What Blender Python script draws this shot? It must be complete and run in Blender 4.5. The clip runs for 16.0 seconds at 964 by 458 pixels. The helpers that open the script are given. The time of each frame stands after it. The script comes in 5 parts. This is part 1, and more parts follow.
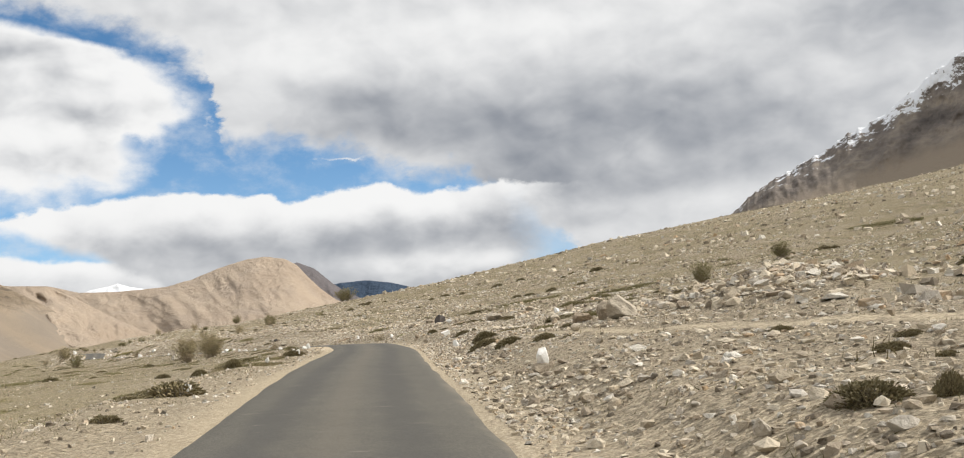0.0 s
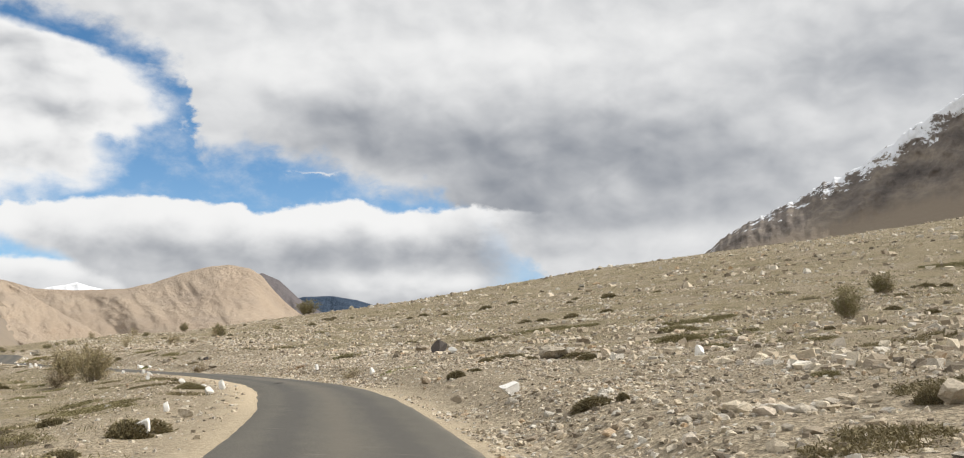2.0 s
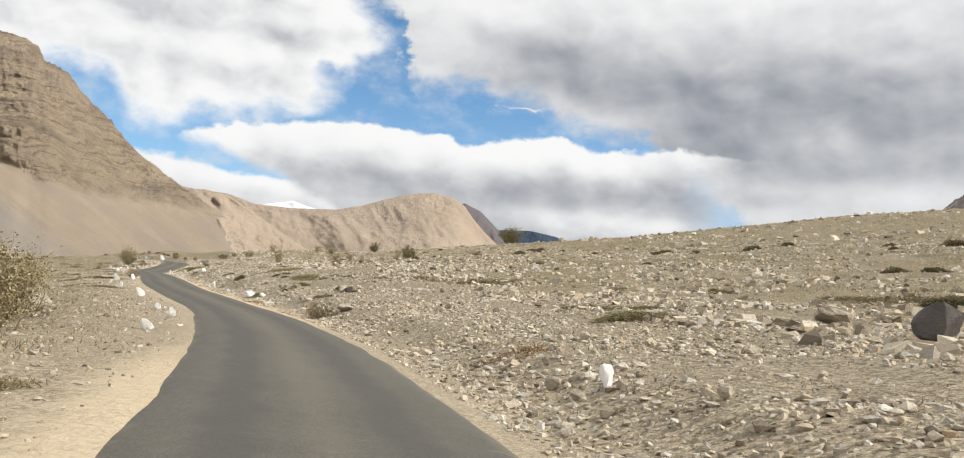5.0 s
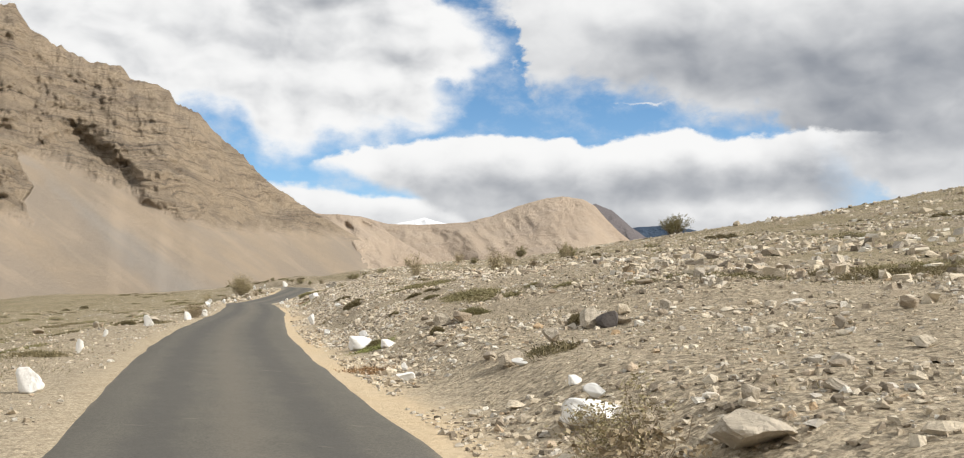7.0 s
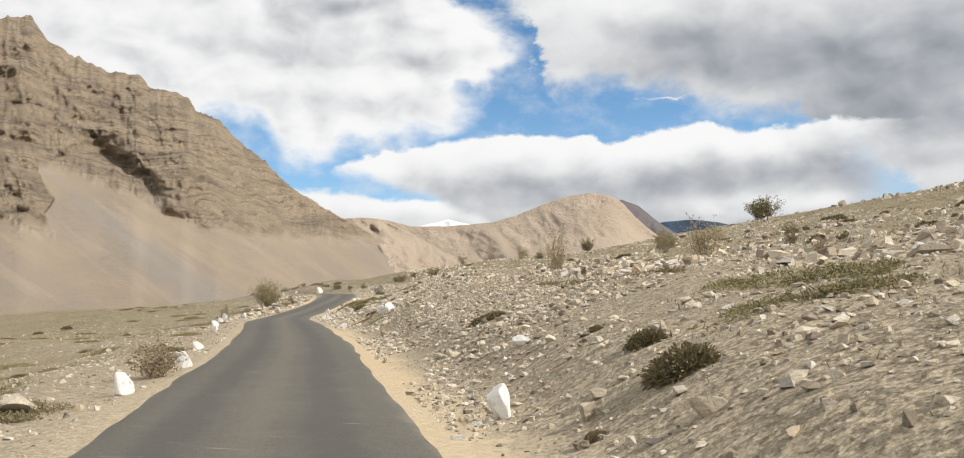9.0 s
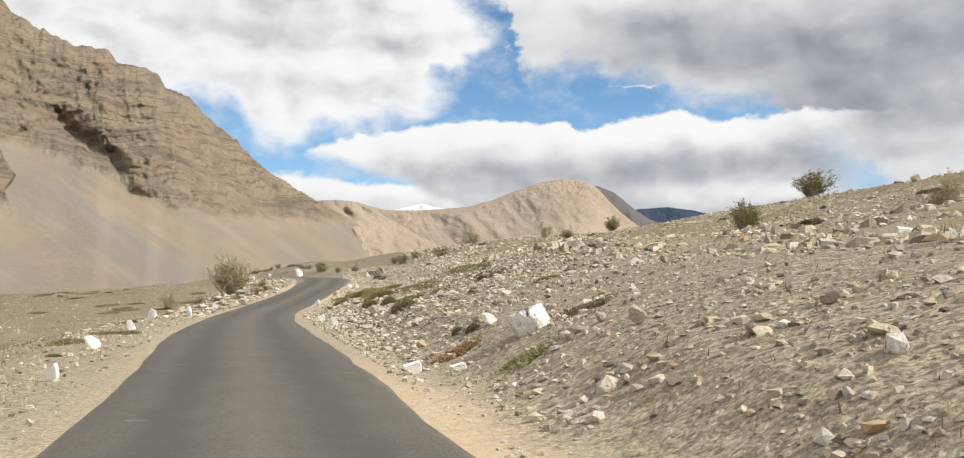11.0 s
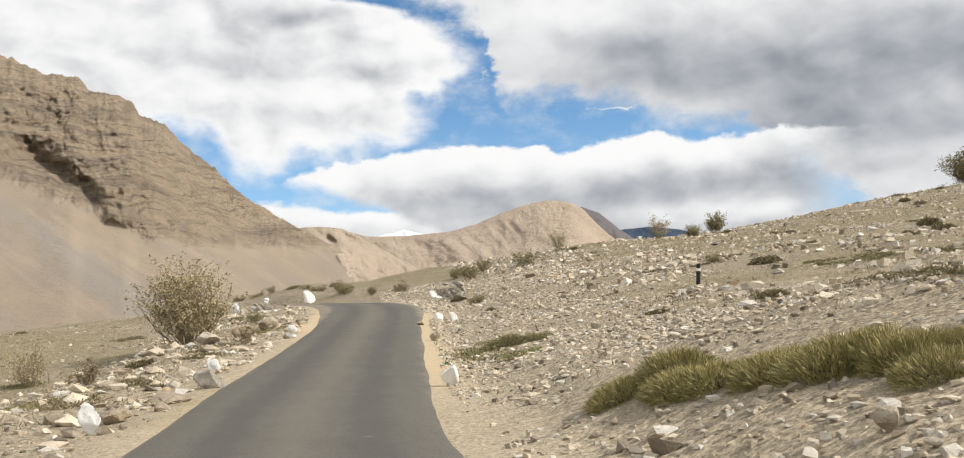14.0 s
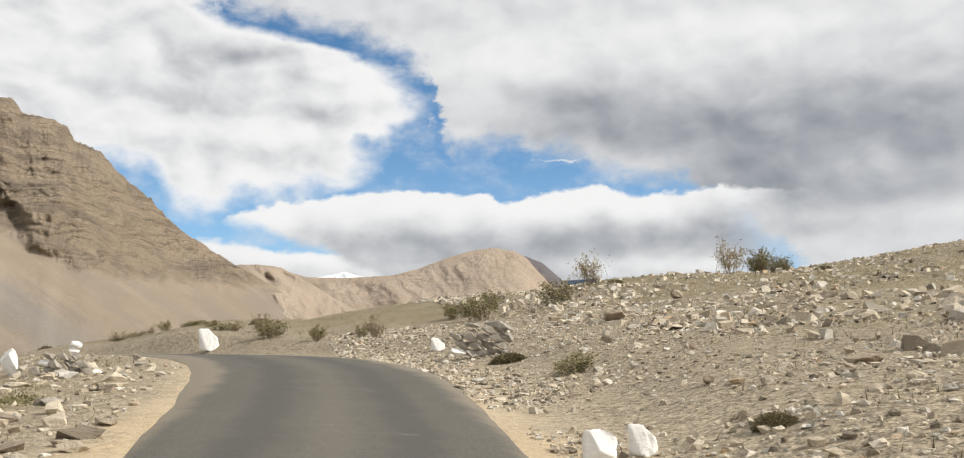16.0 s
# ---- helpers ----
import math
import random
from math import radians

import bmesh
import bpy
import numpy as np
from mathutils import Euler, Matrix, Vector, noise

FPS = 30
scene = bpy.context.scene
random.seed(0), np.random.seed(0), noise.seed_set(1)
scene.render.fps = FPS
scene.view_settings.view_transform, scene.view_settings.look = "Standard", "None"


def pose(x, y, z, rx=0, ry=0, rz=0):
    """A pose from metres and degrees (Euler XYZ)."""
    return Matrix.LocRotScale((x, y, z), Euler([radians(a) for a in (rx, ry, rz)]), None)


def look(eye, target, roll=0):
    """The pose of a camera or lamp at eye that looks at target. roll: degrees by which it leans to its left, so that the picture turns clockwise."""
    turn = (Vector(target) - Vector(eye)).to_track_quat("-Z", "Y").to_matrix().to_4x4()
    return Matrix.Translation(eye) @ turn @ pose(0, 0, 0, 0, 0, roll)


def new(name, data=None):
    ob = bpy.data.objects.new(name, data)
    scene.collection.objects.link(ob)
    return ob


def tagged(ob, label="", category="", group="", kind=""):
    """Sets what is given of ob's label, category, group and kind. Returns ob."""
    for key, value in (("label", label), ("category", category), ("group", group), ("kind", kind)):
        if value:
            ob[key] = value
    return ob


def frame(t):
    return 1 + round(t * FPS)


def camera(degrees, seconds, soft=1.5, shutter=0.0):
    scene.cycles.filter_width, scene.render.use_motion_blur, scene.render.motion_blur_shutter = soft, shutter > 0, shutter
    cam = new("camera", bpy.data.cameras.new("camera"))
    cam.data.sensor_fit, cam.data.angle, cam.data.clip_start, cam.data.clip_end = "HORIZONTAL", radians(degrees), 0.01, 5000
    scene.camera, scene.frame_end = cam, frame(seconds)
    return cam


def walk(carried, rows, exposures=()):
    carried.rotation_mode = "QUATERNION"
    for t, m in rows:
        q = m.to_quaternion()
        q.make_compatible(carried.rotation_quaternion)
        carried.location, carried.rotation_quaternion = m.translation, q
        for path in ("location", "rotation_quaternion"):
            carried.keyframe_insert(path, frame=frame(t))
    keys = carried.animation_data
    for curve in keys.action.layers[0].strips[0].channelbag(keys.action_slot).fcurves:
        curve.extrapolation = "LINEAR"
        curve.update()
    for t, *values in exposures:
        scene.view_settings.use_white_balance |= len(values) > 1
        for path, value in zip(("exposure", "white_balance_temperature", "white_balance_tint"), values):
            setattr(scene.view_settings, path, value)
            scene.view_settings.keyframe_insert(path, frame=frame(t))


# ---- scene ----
cam = camera(52.21, 16.0, soft=1.1)
walk(cam, [
    (0.0, pose(0.00, -0.24, 0.06, 96.92, 2.92, 0.41)),
    (0.5, pose(-1.16, 6.33, 0.45, 98.33, 2.85, -1.53)),
    (1.0, pose(-2.20, 13.31, 0.74, 98.40, 2.29, -2.22)),
    (1.5, pose(-2.88, 20.24, 1.02, 98.23, 1.84, -2.43)),
    (2.0, pose(-3.51, 27.04, 1.25, 98.33, -0.83, -1.86)),
    (2.5, pose(-4.03, 33.62, 1.50, 98.32, -1.59, -1.25)),
    (3.0, pose(-4.72, 39.75, 1.71, 98.18, -1.64, -0.77)),
    (3.5, pose(-5.68, 45.85, 1.78, 97.78, -2.79, 1.69)),
    (4.0, pose(-6.75, 51.91, 1.88, 96.16, -4.89, 5.68)),
    (4.5, pose(-8.06, 58.38, 2.16, 94.41, -5.44, 8.00)),
    (4.7, pose(-8.79, 61.02, 2.21, 94.25, -5.72, 8.43)),
    (6.8, pose(-19.32, 90.23, 2.48, 93.96, -1.52, 16.88)),
    (7.0, pose(-20.68, 92.74, 2.46, 93.99, -1.08, 17.28)),
    (7.5, pose(-24.43, 98.85, 2.45, 94.68, -1.11, 20.04)),
    (8.0, pose(-27.91, 104.91, 2.63, 94.03, -0.64, 21.18)),
    (8.5, pose(-31.57, 111.02, 2.70, 94.07, -0.17, 19.46)),
    (9.0, pose(-35.33, 117.15, 2.73, 94.02, 0.64, 18.75)),
    (9.2, pose(-36.83, 119.61, 2.74, 93.79, 1.52, 18.47)),
    (11.3, pose(-51.16, 144.78, 2.98, 93.13, -0.22, 17.13)),
    (11.5, pose(-52.51, 147.16, 3.02, 93.21, -0.14, 17.51)),
    (12.0, pose(-55.99, 153.05, 3.07, 93.23, 1.23, 17.64)),
    (12.5, pose(-59.46, 158.80, 3.18, 93.39, 2.17, 17.07)),
    (13.0, pose(-62.87, 164.50, 3.09, 94.06, 2.16, 16.64)),
    (13.5, pose(-66.17, 170.13, 3.07, 94.41, 1.86, 16.69)),
    (14.0, pose(-69.54, 176.09, 2.98, 94.60, 1.56, 16.12)),
    (14.5, pose(-72.62, 182.18, 2.93, 95.12, 1.65, 13.16)),
    (15.0, pose(-75.41, 188.47, 2.96, 94.45, 2.66, 10.26)),
    (15.5, pose(-77.95, 194.75, 3.21, 94.94, 2.46, 10.23)),
    (16.0, pose(-80.20, 201.00, 3.55, 97.30, -0.50, 12.50)),
], exposures=[(0.0, -0.23), (3.0, -0.26), (4.5, -0.18), (7.0, -0.19), (14.5, -0.15), (15.5, -0.12), (16.0, -0.25)])

# ---- sky, sun ----
SUN_AZ, SUN_EL = 84.0, 40.0          # degrees: clockwise from +y, above the horizon


def sun_way():
    a, e = radians(SUN_AZ), radians(SUN_EL)
    return Vector((math.sin(a) * math.cos(e), math.cos(a) * math.cos(e), math.sin(e)))


sun = new("sun", bpy.data.lights.new("sun", "SUN"))
sun.data.energy, sun.data.angle, sun.data.color = 4.8, radians(0.53), (1.0, 0.95, 0.88)
sun.matrix_world = look(sun_way() * 100, (0, 0, 0))


class Nodes:
    """A small helper to chain shader nodes."""

    def __init__(self, tree):
        self.tree = tree
        tree.nodes.clear()

    def add(self, kind, **props):
        n = self.tree.nodes.new(kind)
        for key, value in props.items():
            if key == "operation":
                n.operation = value
            elif key == "blend_type":
                n.blend_type = value
            elif key == "data_type":
                n.data_type = value
            elif key == "feature":
                n.feature = value
            elif key == "attribute_name":
                n.attribute_name = value
            elif key == "noise_type":
                n.noise_type = value
        return n

    def put(self, socket, value):
        if isinstance(value, bpy.types.NodeSocket):
            self.tree.links.new(value, socket)
        else:
            socket.default_value = value

    def math(self, op, a, b=0.0, c=None, clamp=False):
        n = self.add("ShaderNodeMath", operation=op)
        n.use_clamp = clamp
        self.put(n.inputs[0], a)
        self.put(n.inputs[1], b)
        if c is not None:
            self.put(n.inputs[2], c)
        return n.outputs[0]

    def vmath(self, op, a, b=(0, 0, 0)):
        n = self.add("ShaderNodeVectorMath", operation=op)
        self.put(n.inputs[0], a)
        self.put(n.inputs[1], b)
        return n.outputs[0]

    def noise(self, vector, scale, detail=4.0, rough=0.55, distort=0.0, color=False):
        n = self.add("ShaderNodeTexNoise")
        self.put(n.inputs["Vector"], vector)
        n.inputs["Scale"].default_value, n.inputs["Detail"].default_value = scale, detail
        n.inputs["Roughness"].default_value, n.inputs["Distortion"].default_value = rough, distort
        return n.outputs["Color" if color else "Fac"]

    def voronoi(self, vector, scale, out="Color", feature="F1"):
        n = self.add("ShaderNodeTexVoronoi", feature=feature)
        self.put(n.inputs["Vector"], vector)
        n.inputs["Scale"].default_value = scale
        return n.outputs[out]

    def ramp(self, x, a, b, lo=0.0, hi=1.0):
        n = self.add("ShaderNodeMapRange")
        n.interpolation_type = "SMOOTHSTEP"
        self.put(n.inputs["Value"], x)
        for name, v in (("From Min", a), ("From Max", b), ("To Min", lo), ("To Max", hi)):
            n.inputs[name].default_value = v
        return n.outputs["Result"]

    def mix(self, fac, a, b, blend="MIX"):
        n = self.add("ShaderNodeMix", data_type="RGBA", blend_type=blend)
        self.put(n.inputs[0], fac)
        for socket, v in ((n.inputs[6], a), (n.inputs[7], b)):
            self.put(socket, (*v, 1) if isinstance(v, tuple) and len(v) == 3 else v)
        return n.outputs[2]


def make_world():
    world = bpy.data.worlds.new("world")
    scene.world = world
    world.use_nodes = True
    n = Nodes(world.node_tree)
    sky = n.add("ShaderNodeTexSky")
    sky.sky_type, sky.sun_disc = "NISHITA", False
    sky.sun_elevation, sky.sun_rotation = radians(SUN_EL), radians(SUN_AZ)
    sky.altitude, sky.air_density, sky.dust_density, sky.ozone_density = 3500, 1.0, 0.2, 2.2
    way = n.add("ShaderNodeTexCoord").outputs["Generated"]
    sep = n.add("ShaderNodeSeparateXYZ")
    n.put(sep.inputs[0], way)
    az = n.math("MULTIPLY", n.math("ARCTAN2", sep.outputs[0], sep.outputs[1]), 57.2958)
    el = n.math("MULTIPLY", n.math("ARCSINE", sep.outputs[2]), 57.2958)

    def at(da, de, stretch=1.5):
        c = n.add("ShaderNodeCombineXYZ")
        n.put(c.inputs[0], n.math("ADD", az, da))
        n.put(c.inputs[1], n.math("MULTIPLY", n.math("ADD", el, de), stretch))
        n.put(c.inputs[2], 3.0)
        return c.outputs[0]

    def half(x):
        return n.math("SUBTRACT", x, 0.5)

    def line(x, lo, hi, stops):
        """A curve through (x, value) stops, by a colour ramp."""
        values = [v for _, v in stops]
        v0, v1 = min(values), max(values)
        r = n.add("ShaderNodeValToRGB")
        n.put(r.inputs[0], n.math("DIVIDE", n.math("SUBTRACT", x, lo), hi - lo))
        r.color_ramp.interpolation = "CARDINAL"
        knots = r.color_ramp.elements
        while len(knots) < len(stops):
            knots.new(0.5)
        for e, (p, v) in zip(knots, stops):
            g = (v - v0) / (v1 - v0)
            e.position, e.color = (p - lo) / (hi - lo), (g, g, g, 1)
        return n.math("MULTIPLY_ADD", r.outputs[0], v1 - v0, v0)

    here = at(0, 0)
    puffs = n.add("ShaderNodeTexVoronoi", feature="SMOOTH_F1")
    n.put(puffs.inputs["Vector"], n.vmath("ADD", here, n.noise(here, 0.9, 3, color=True)))
    puffs.inputs["Scale"].default_value, puffs.inputs["Smoothness"].default_value = 0.62, 0.35
    billow = n.math("ADD", n.math("MULTIPLY", half(puffs.outputs["Distance"]), -0.75), n.math("MULTIPLY", half(n.noise(here, 0.8, 6, 0.58)), 1.5))
    fray = n.math("ADD", n.math("MULTIPLY", half(n.noise(here, 0.32, 7, 0.6, 0.5)), 2.4), n.math("MULTIPLY", half(n.noise(here, 1.3, 5, 0.6)), 0.7))
    # light and shade of the billows: the thickness here against that nearer the sun
    relief = n.math("SUBTRACT", n.noise(here, 0.40, 3, 0.45, 0.3), n.noise(at(0.7, 0.8), 0.40, 3, 0.45, 0.3))
    relief = n.math("ADD", n.math("MULTIPLY", relief, 1.1), n.math("MULTIPLY", half(n.noise(at(0, 0, 1.8), 0.16, 4, 0.5)), 0.5))

    def blobs(rows, push=0.0):
        total = None
        a2, e2 = n.math("MULTIPLY_ADD", fray, 0.8 * push, az), n.math("MULTIPLY_ADD", billow, 0.5 * push, el)
        for a, e, sa, se, amp in rows:
            x = n.math("DIVIDE", n.math("SUBTRACT", a2, a), sa)
            y = n.math("DIVIDE", n.math("SUBTRACT", e2, e), se)
            g = n.math("EXPONENT", n.math("MULTIPLY_ADD", y, n.math("MULTIPLY", y, -1.0), n.math("MULTIPLY", n.math("MULTIPLY", x, x), -1.0)))
            g = n.math("MULTIPLY", g, amp)
            total = g if total is None else n.math("ADD", total, g)
        return total

    def tone(grey, lo=-0.05, hi=1.1):
        return n.mix(n.ramp(grey, lo, hi), (1.08, 1.08, 1.075), (0.215, 0.245, 0.30))

    blue = n.add("ShaderNodeVectorMath", operation="SCALE")
    n.put(blue.inputs[0], sky.outputs[0])
    blue.inputs["Scale"].default_value = 0.15
    clear = n.vmath("MULTIPLY", blue.outputs[0], (0.72, 1.04, 1.10))
    haze = n.math("ADD", n.ramp(n.noise(here, 0.35, 6, 0.62), 0.42, 0.8, 0.0, 0.45), n.ramp(el, 16, 5, 0.0, 0.16))
    out = n.mix(haze, clear, (0.86, 0.90, 0.95))
    # the broken mass on the one side of the valley
    right = n.math("SUBTRACT", line(el, 5, 30, A_EDGE), az)
    below = n.math("SUBTRACT", el, line(az, -60, 0, A_FOOT))
    depth = n.math("MINIMUM", n.math("MULTIPLY", right, 0.8), below)
    depth = n.math("SUBTRACT", n.math("ADD", depth, n.math("ADD", n.math("MULTIPLY", billow, 1.1), n.math("MULTIPLY", fray, 0.5))), blobs(A_GAPS, 1.4))
    grey = n.math("ADD", n.math("SUBTRACT", blobs(A_SHADE, 0.5), n.math("MULTIPLY", relief, 0.62)), n.ramp(depth, 0.0, 2.8, -0.10, 0.20))
    out = n.mix(n.ramp(depth, -0.7, 1.4), out, tone(grey))
    # the wide grey mass over the slope
    depth = n.math("SUBTRACT", el, line(n.math("MULTIPLY_ADD", fray, 1.1, az), -60, 60, B_FOOT))
    depth = n.math("SUBTRACT", n.math("ADD", depth, n.math("ADD", n.math("MULTIPLY", billow, 0.8), n.math("MULTIPLY", fray, 0.8))), blobs(B_GAPS, 1.0))
    grey = n.math("ADD", n.math("SUBTRACT", blobs(B_SHADE, 0.5), n.math("MULTIPLY", relief, 0.30)), 0.35)
    out = n.mix(n.ramp(depth, -0.5, 1.3), out, tone(grey))
    # the bright bank with heaped tops, grey below, and the low white one behind the hills
    for top, foot, soft, shade in ((D_TOP, None, 0.35, ((0.0, 2.2), (0.05, 0.42))), (C_TOP, C_FOOT, 0.22, ((0.3, 3.2), (0.0, 0.56)))):
        depth = n.math("MULTIPLY_ADD", billow, 0.55, n.math("SUBTRACT", line(az, -60, 40, top), el))
        cover = n.ramp(depth, -0.05, soft)
        if foot:
            over = n.math("MULTIPLY_ADD", fray, 0.45, n.math("SUBTRACT", el, line(az, -60, 40, foot)))
            cover = n.math("MULTIPLY", n.math("MULTIPLY", cover, n.ramp(over, -0.35, 0.5)), n.ramp(n.math("MULTIPLY_ADD", fray, 1.5, az), 1.0, 7.0, 1.0, 0.0))
        grey = n.math("SUBTRACT", n.math("ADD", n.ramp(depth, *shade[0], *shade[1]), blobs(C_SHADE, 0.5)), n.math("MULTIPLY", relief, 0.4))
        out = n.mix(cover, out, tone(grey))
    wisps = n.ramp(n.math("ADD", blobs(WISPS, 1.3), n.math("MULTIPLY", half(n.noise(here, 1.6, 5, 0.65)), 0.9)), 0.42, 1.0, 0.0, 0.8)
    out = n.mix(wisps, out, (1.0, 1.0, 1.0))
    back = n.add("ShaderNodeBackground")
    n.put(back.inputs["Color"], out)
    back.inputs["Strength"].default_value = 1.0
    end = n.add("ShaderNodeOutputWorld")
    n.tree.links.new(back.outputs[0], end.inputs[0])


# the clouds, in degrees: outlines as (azimuth or height, edge), then blots of azimuth, height, two widths and weight
A_EDGE = [(5.0, -24.5), (8.5, -24.0), (9.6, -20.2), (10.7, -18.9), (12.0, -18.0), (12.8, -17.3), (13.9, -16.5), (15.5, -17.0), (16.5, -18.2), (17.2, -20.7), (17.7, -24.0), (19.0, -27.0), (22.0, -29.0), (30.0, -31.0)]
A_FOOT = [(-60.0, 5.0), (-40.0, 8.5), (-33.0, 10.2), (-31.2, 9.6), (-30.2, 8.1), (-28.8, 7.7), (-27.6, 7.9), (-26.9, 8.5), (-23.4, 8.9), (-20.0, 9.5), (0.0, 10.0)]
A_GAPS = [(-21.5, 17.5, 2.0, 0.5, -0.9), (-24.5, 17.9, 2.5, 0.5, -0.8), (-24.6, 15.7, 2.4, 0.6, 1.5), (-22.0, 15.6, 1.8, 0.6, 1.3), (-20.2, 12.3, 1.6, 0.7, 1.3), (-33.5, 17.6, 2.6, 1.3, 2.6), (-27.5, 18.6, 2.5, 0.8, 1.6), (-30.3, 17.0, 2.0, 0.6, 1.0), (-40.0, 14.0, 3.0, 1.2, 1.5)]
A_SHADE = [(-21.5, 13.6, 3.0, 0.8, 0.22), (-29.0, 14.2, 4.5, 1.3, 0.28), (-23.5, 10.8, 3.0, 0.9, 0.16), (-30.5, 11.6, 4.0, 0.9, 0.10), (-27.0, 16.8, 3.5, 0.8, 0.30), (-19.0, 16.0, 1.6, 1.1, -0.25), (-25.5, 12.4, 3.0, 0.7, -0.15)]
B_FOOT = [(-60.0, 24.0), (-30.0, 20.3), (-24.0, 18.5), (-20.0, 18.0), (-18.0, 17.3), (-16.6, 16.5), (-15.5, 15.7), (-15.2, 14.5), (-14.8, 12.8), (-14.1, 11.9), (-11.3, 12.1), (-9.9, 11.6), (-6.3, 11.2), (-5.0, 10.5), (-3.9, 10.0), (-0.3, 9.6), (3.0, 7.5), (6.0, 4.0), (12.0, 0.0), (60.0, -5.0)]
B_GAPS = [(-13.0, 20.0, 2.2, 0.75, 2.6), (1.5, 20.4, 2.0, 0.5, 1.2)]
B_SHADE = [
    (-7.0, 14.6, 3.6, 1.3, 0.27), (-4.0, 13.0, 5.0, 1.7, 0.21), (3.0, 13.0, 6.0, 2.6, 0.22), (-9.5, 12.8, 3.5, 0.8, 0.13), (9.0, 9.0, 7.0, 2.0, 0.19), (2.5, 9.2, 2.6, 2.0, 0.21), (25.0, 17.0, 6.0, 2.4, 0.32), (12.0, 13.0, 7.0, 2.6, 0.27), (4.0, 10.5, 7.0, 3.0, 0.10), (20.0, 11.0, 9.0, 2.6, 0.16),
    (-11.0, 17.0, 5.0, 1.6, -0.20), (0.0, 18.4, 8.0, 1.6, -0.18), (9.5, 10.8, 1.6, 0.8, -0.13), (11.8, 7.6, 3.0, 0.7, -0.14), (20.0, 14.2, 4.0, 1.0, -0.11), (12.0, 19.0, 8.0, 1.5, -0.10), (18.0, 7.5, 6.0, 1.2, -0.08), (30.0, 10.0, 8.0, 5.0, -0.08),
]
C_TOP = [(-60.0, 3.0), (-29.0, 6.6), (-27.4, 7.6), (-26.4, 8.0), (-24.8, 8.5), (-21.5, 9.0), (-18.6, 9.45), (-16.4, 9.6), (-14.2, 9.3), (-12.3, 9.3), (-11.0, 8.9), (-9.4, 9.4), (-7.6, 9.65), (-5.4, 9.85), (-4.7, 9.45), (-2.5, 9.4), (2.7, 9.6), (8.0, 8.6), (14.0, 5.0), (40.0, 3.0)]
C_FOOT = [(-60.0, 9.0), (-28.5, 7.9), (-27.0, 7.4), (-25.0, 6.9), (-23.5, 6.3), (-21.0, 5.6), (-18.0, 4.0), (-14.0, 1.0), (40.0, 0.0)]
D_TOP = [(-60.0, 7.0), (-36.0, 6.6), (-31.0, 6.4), (-29.8, 6.5), (-27.1, 6.4), (-25.0, 5.95), (-20.7, 5.8), (-17.5, 5.6), (-13.0, 5.2), (40.0, 4.5)]
C_SHADE = [(-13.0, 6.2, 8.0, 0.9, 0.06), (-4.0, 7.0, 6.0, 0.8, 0.10), (-2.0, 5.2, 5.0, 0.6, -0.42), (-8.0, 8.9, 7.0, 0.6, -0.12), (1.0, 8.2, 2.5, 1.2, 0.22), (-22.0, 5.6, 6.0, 0.5, -0.15)]
WISPS = [(-15.6, 13.5, 0.5, 0.7, 0.62), (-7.7, 11.4, 1.5, 0.16, 0.9), (-9.6, 11.25, 1.2, 0.14, 0.5)]
make_world()

# ---- the lie of the land ----
# w runs along the valley (23 degrees left of +y), v across it to the right; u is the distance right of the road's middle
ALONG = Vector((-math.sin(radians(23)), math.cos(radians(23))))
ACROSS = Vector((math.cos(radians(23)), math.sin(radians(23))))
ROAD_W = [-60, 0, 10, 24, 39, 52, 60, 66, 73, 87, 101, 109, 118, 128, 138, 150, 165, 176, 189, 196, 203, 212, 222, 231, 239, 246, 252, 258, 264, 274, 290]
ROAD_V = [-17, -0.6, 2.4, 6.5, 11.3, 14.9, 16.3, 16.9, 17.2, 17.3, 16.3, 14.9, 13.4, 12.0, 11.0, 9.9, 7.9, 6.3, 4.7, 4.1, 3.9, 4.3, 4.8, 5.3, 5.2, 3.4, 0.0, -4.6, -10, -19, -34]
ROAD_ZW = [-60, 0, 6.4, 13, 20, 26.5, 38.5, 50, 57, 75, 91, 104, 115, 124, 155, 169, 177, 189, 203, 210, 216, 225, 233, 240, 246, 254, 266, 280, 300]
ROAD_Z = [-5, -1.5, -1.13, -0.78, -0.47, -0.24, 0.16, 0.45, 0.68, 0.86, 0.95, 0.98, 1.15, 1.2, 1.4, 1.6, 1.63, 1.45, 1.53, 1.76, 2.05, 2.55, 3.0, 3.35, 3.5, 3.45, 2.9, 2.0, 0.8]
BASE_W = [230, 240, 252, 275, 300, 350, 450, 700, 5000]
BASE_Z = [2.8, 3.3, 3.9, 5.4, 6.3, 5.2, 0.0, -9.0, -14.0]
HALF = 1.85                               # half the width of the tarmac


def smooth_table(xs, ys, x, step=1.0, width=7):
    """A table drawn as a smooth line."""
    grid = np.arange(xs[0], xs[-1] + step, step)
    line = np.interp(grid, xs, ys)
    pad = np.concatenate([line[0] - (line[1] - line[0]) * np.arange(width, 0, -1), line, line[-1] + (line[-1] - line[-2]) * np.arange(1, width + 1)])
    k = np.hanning(2 * width + 3)[1:-1]
    return np.interp(x, grid, np.convolve(pad, k / k.sum(), "valid"))


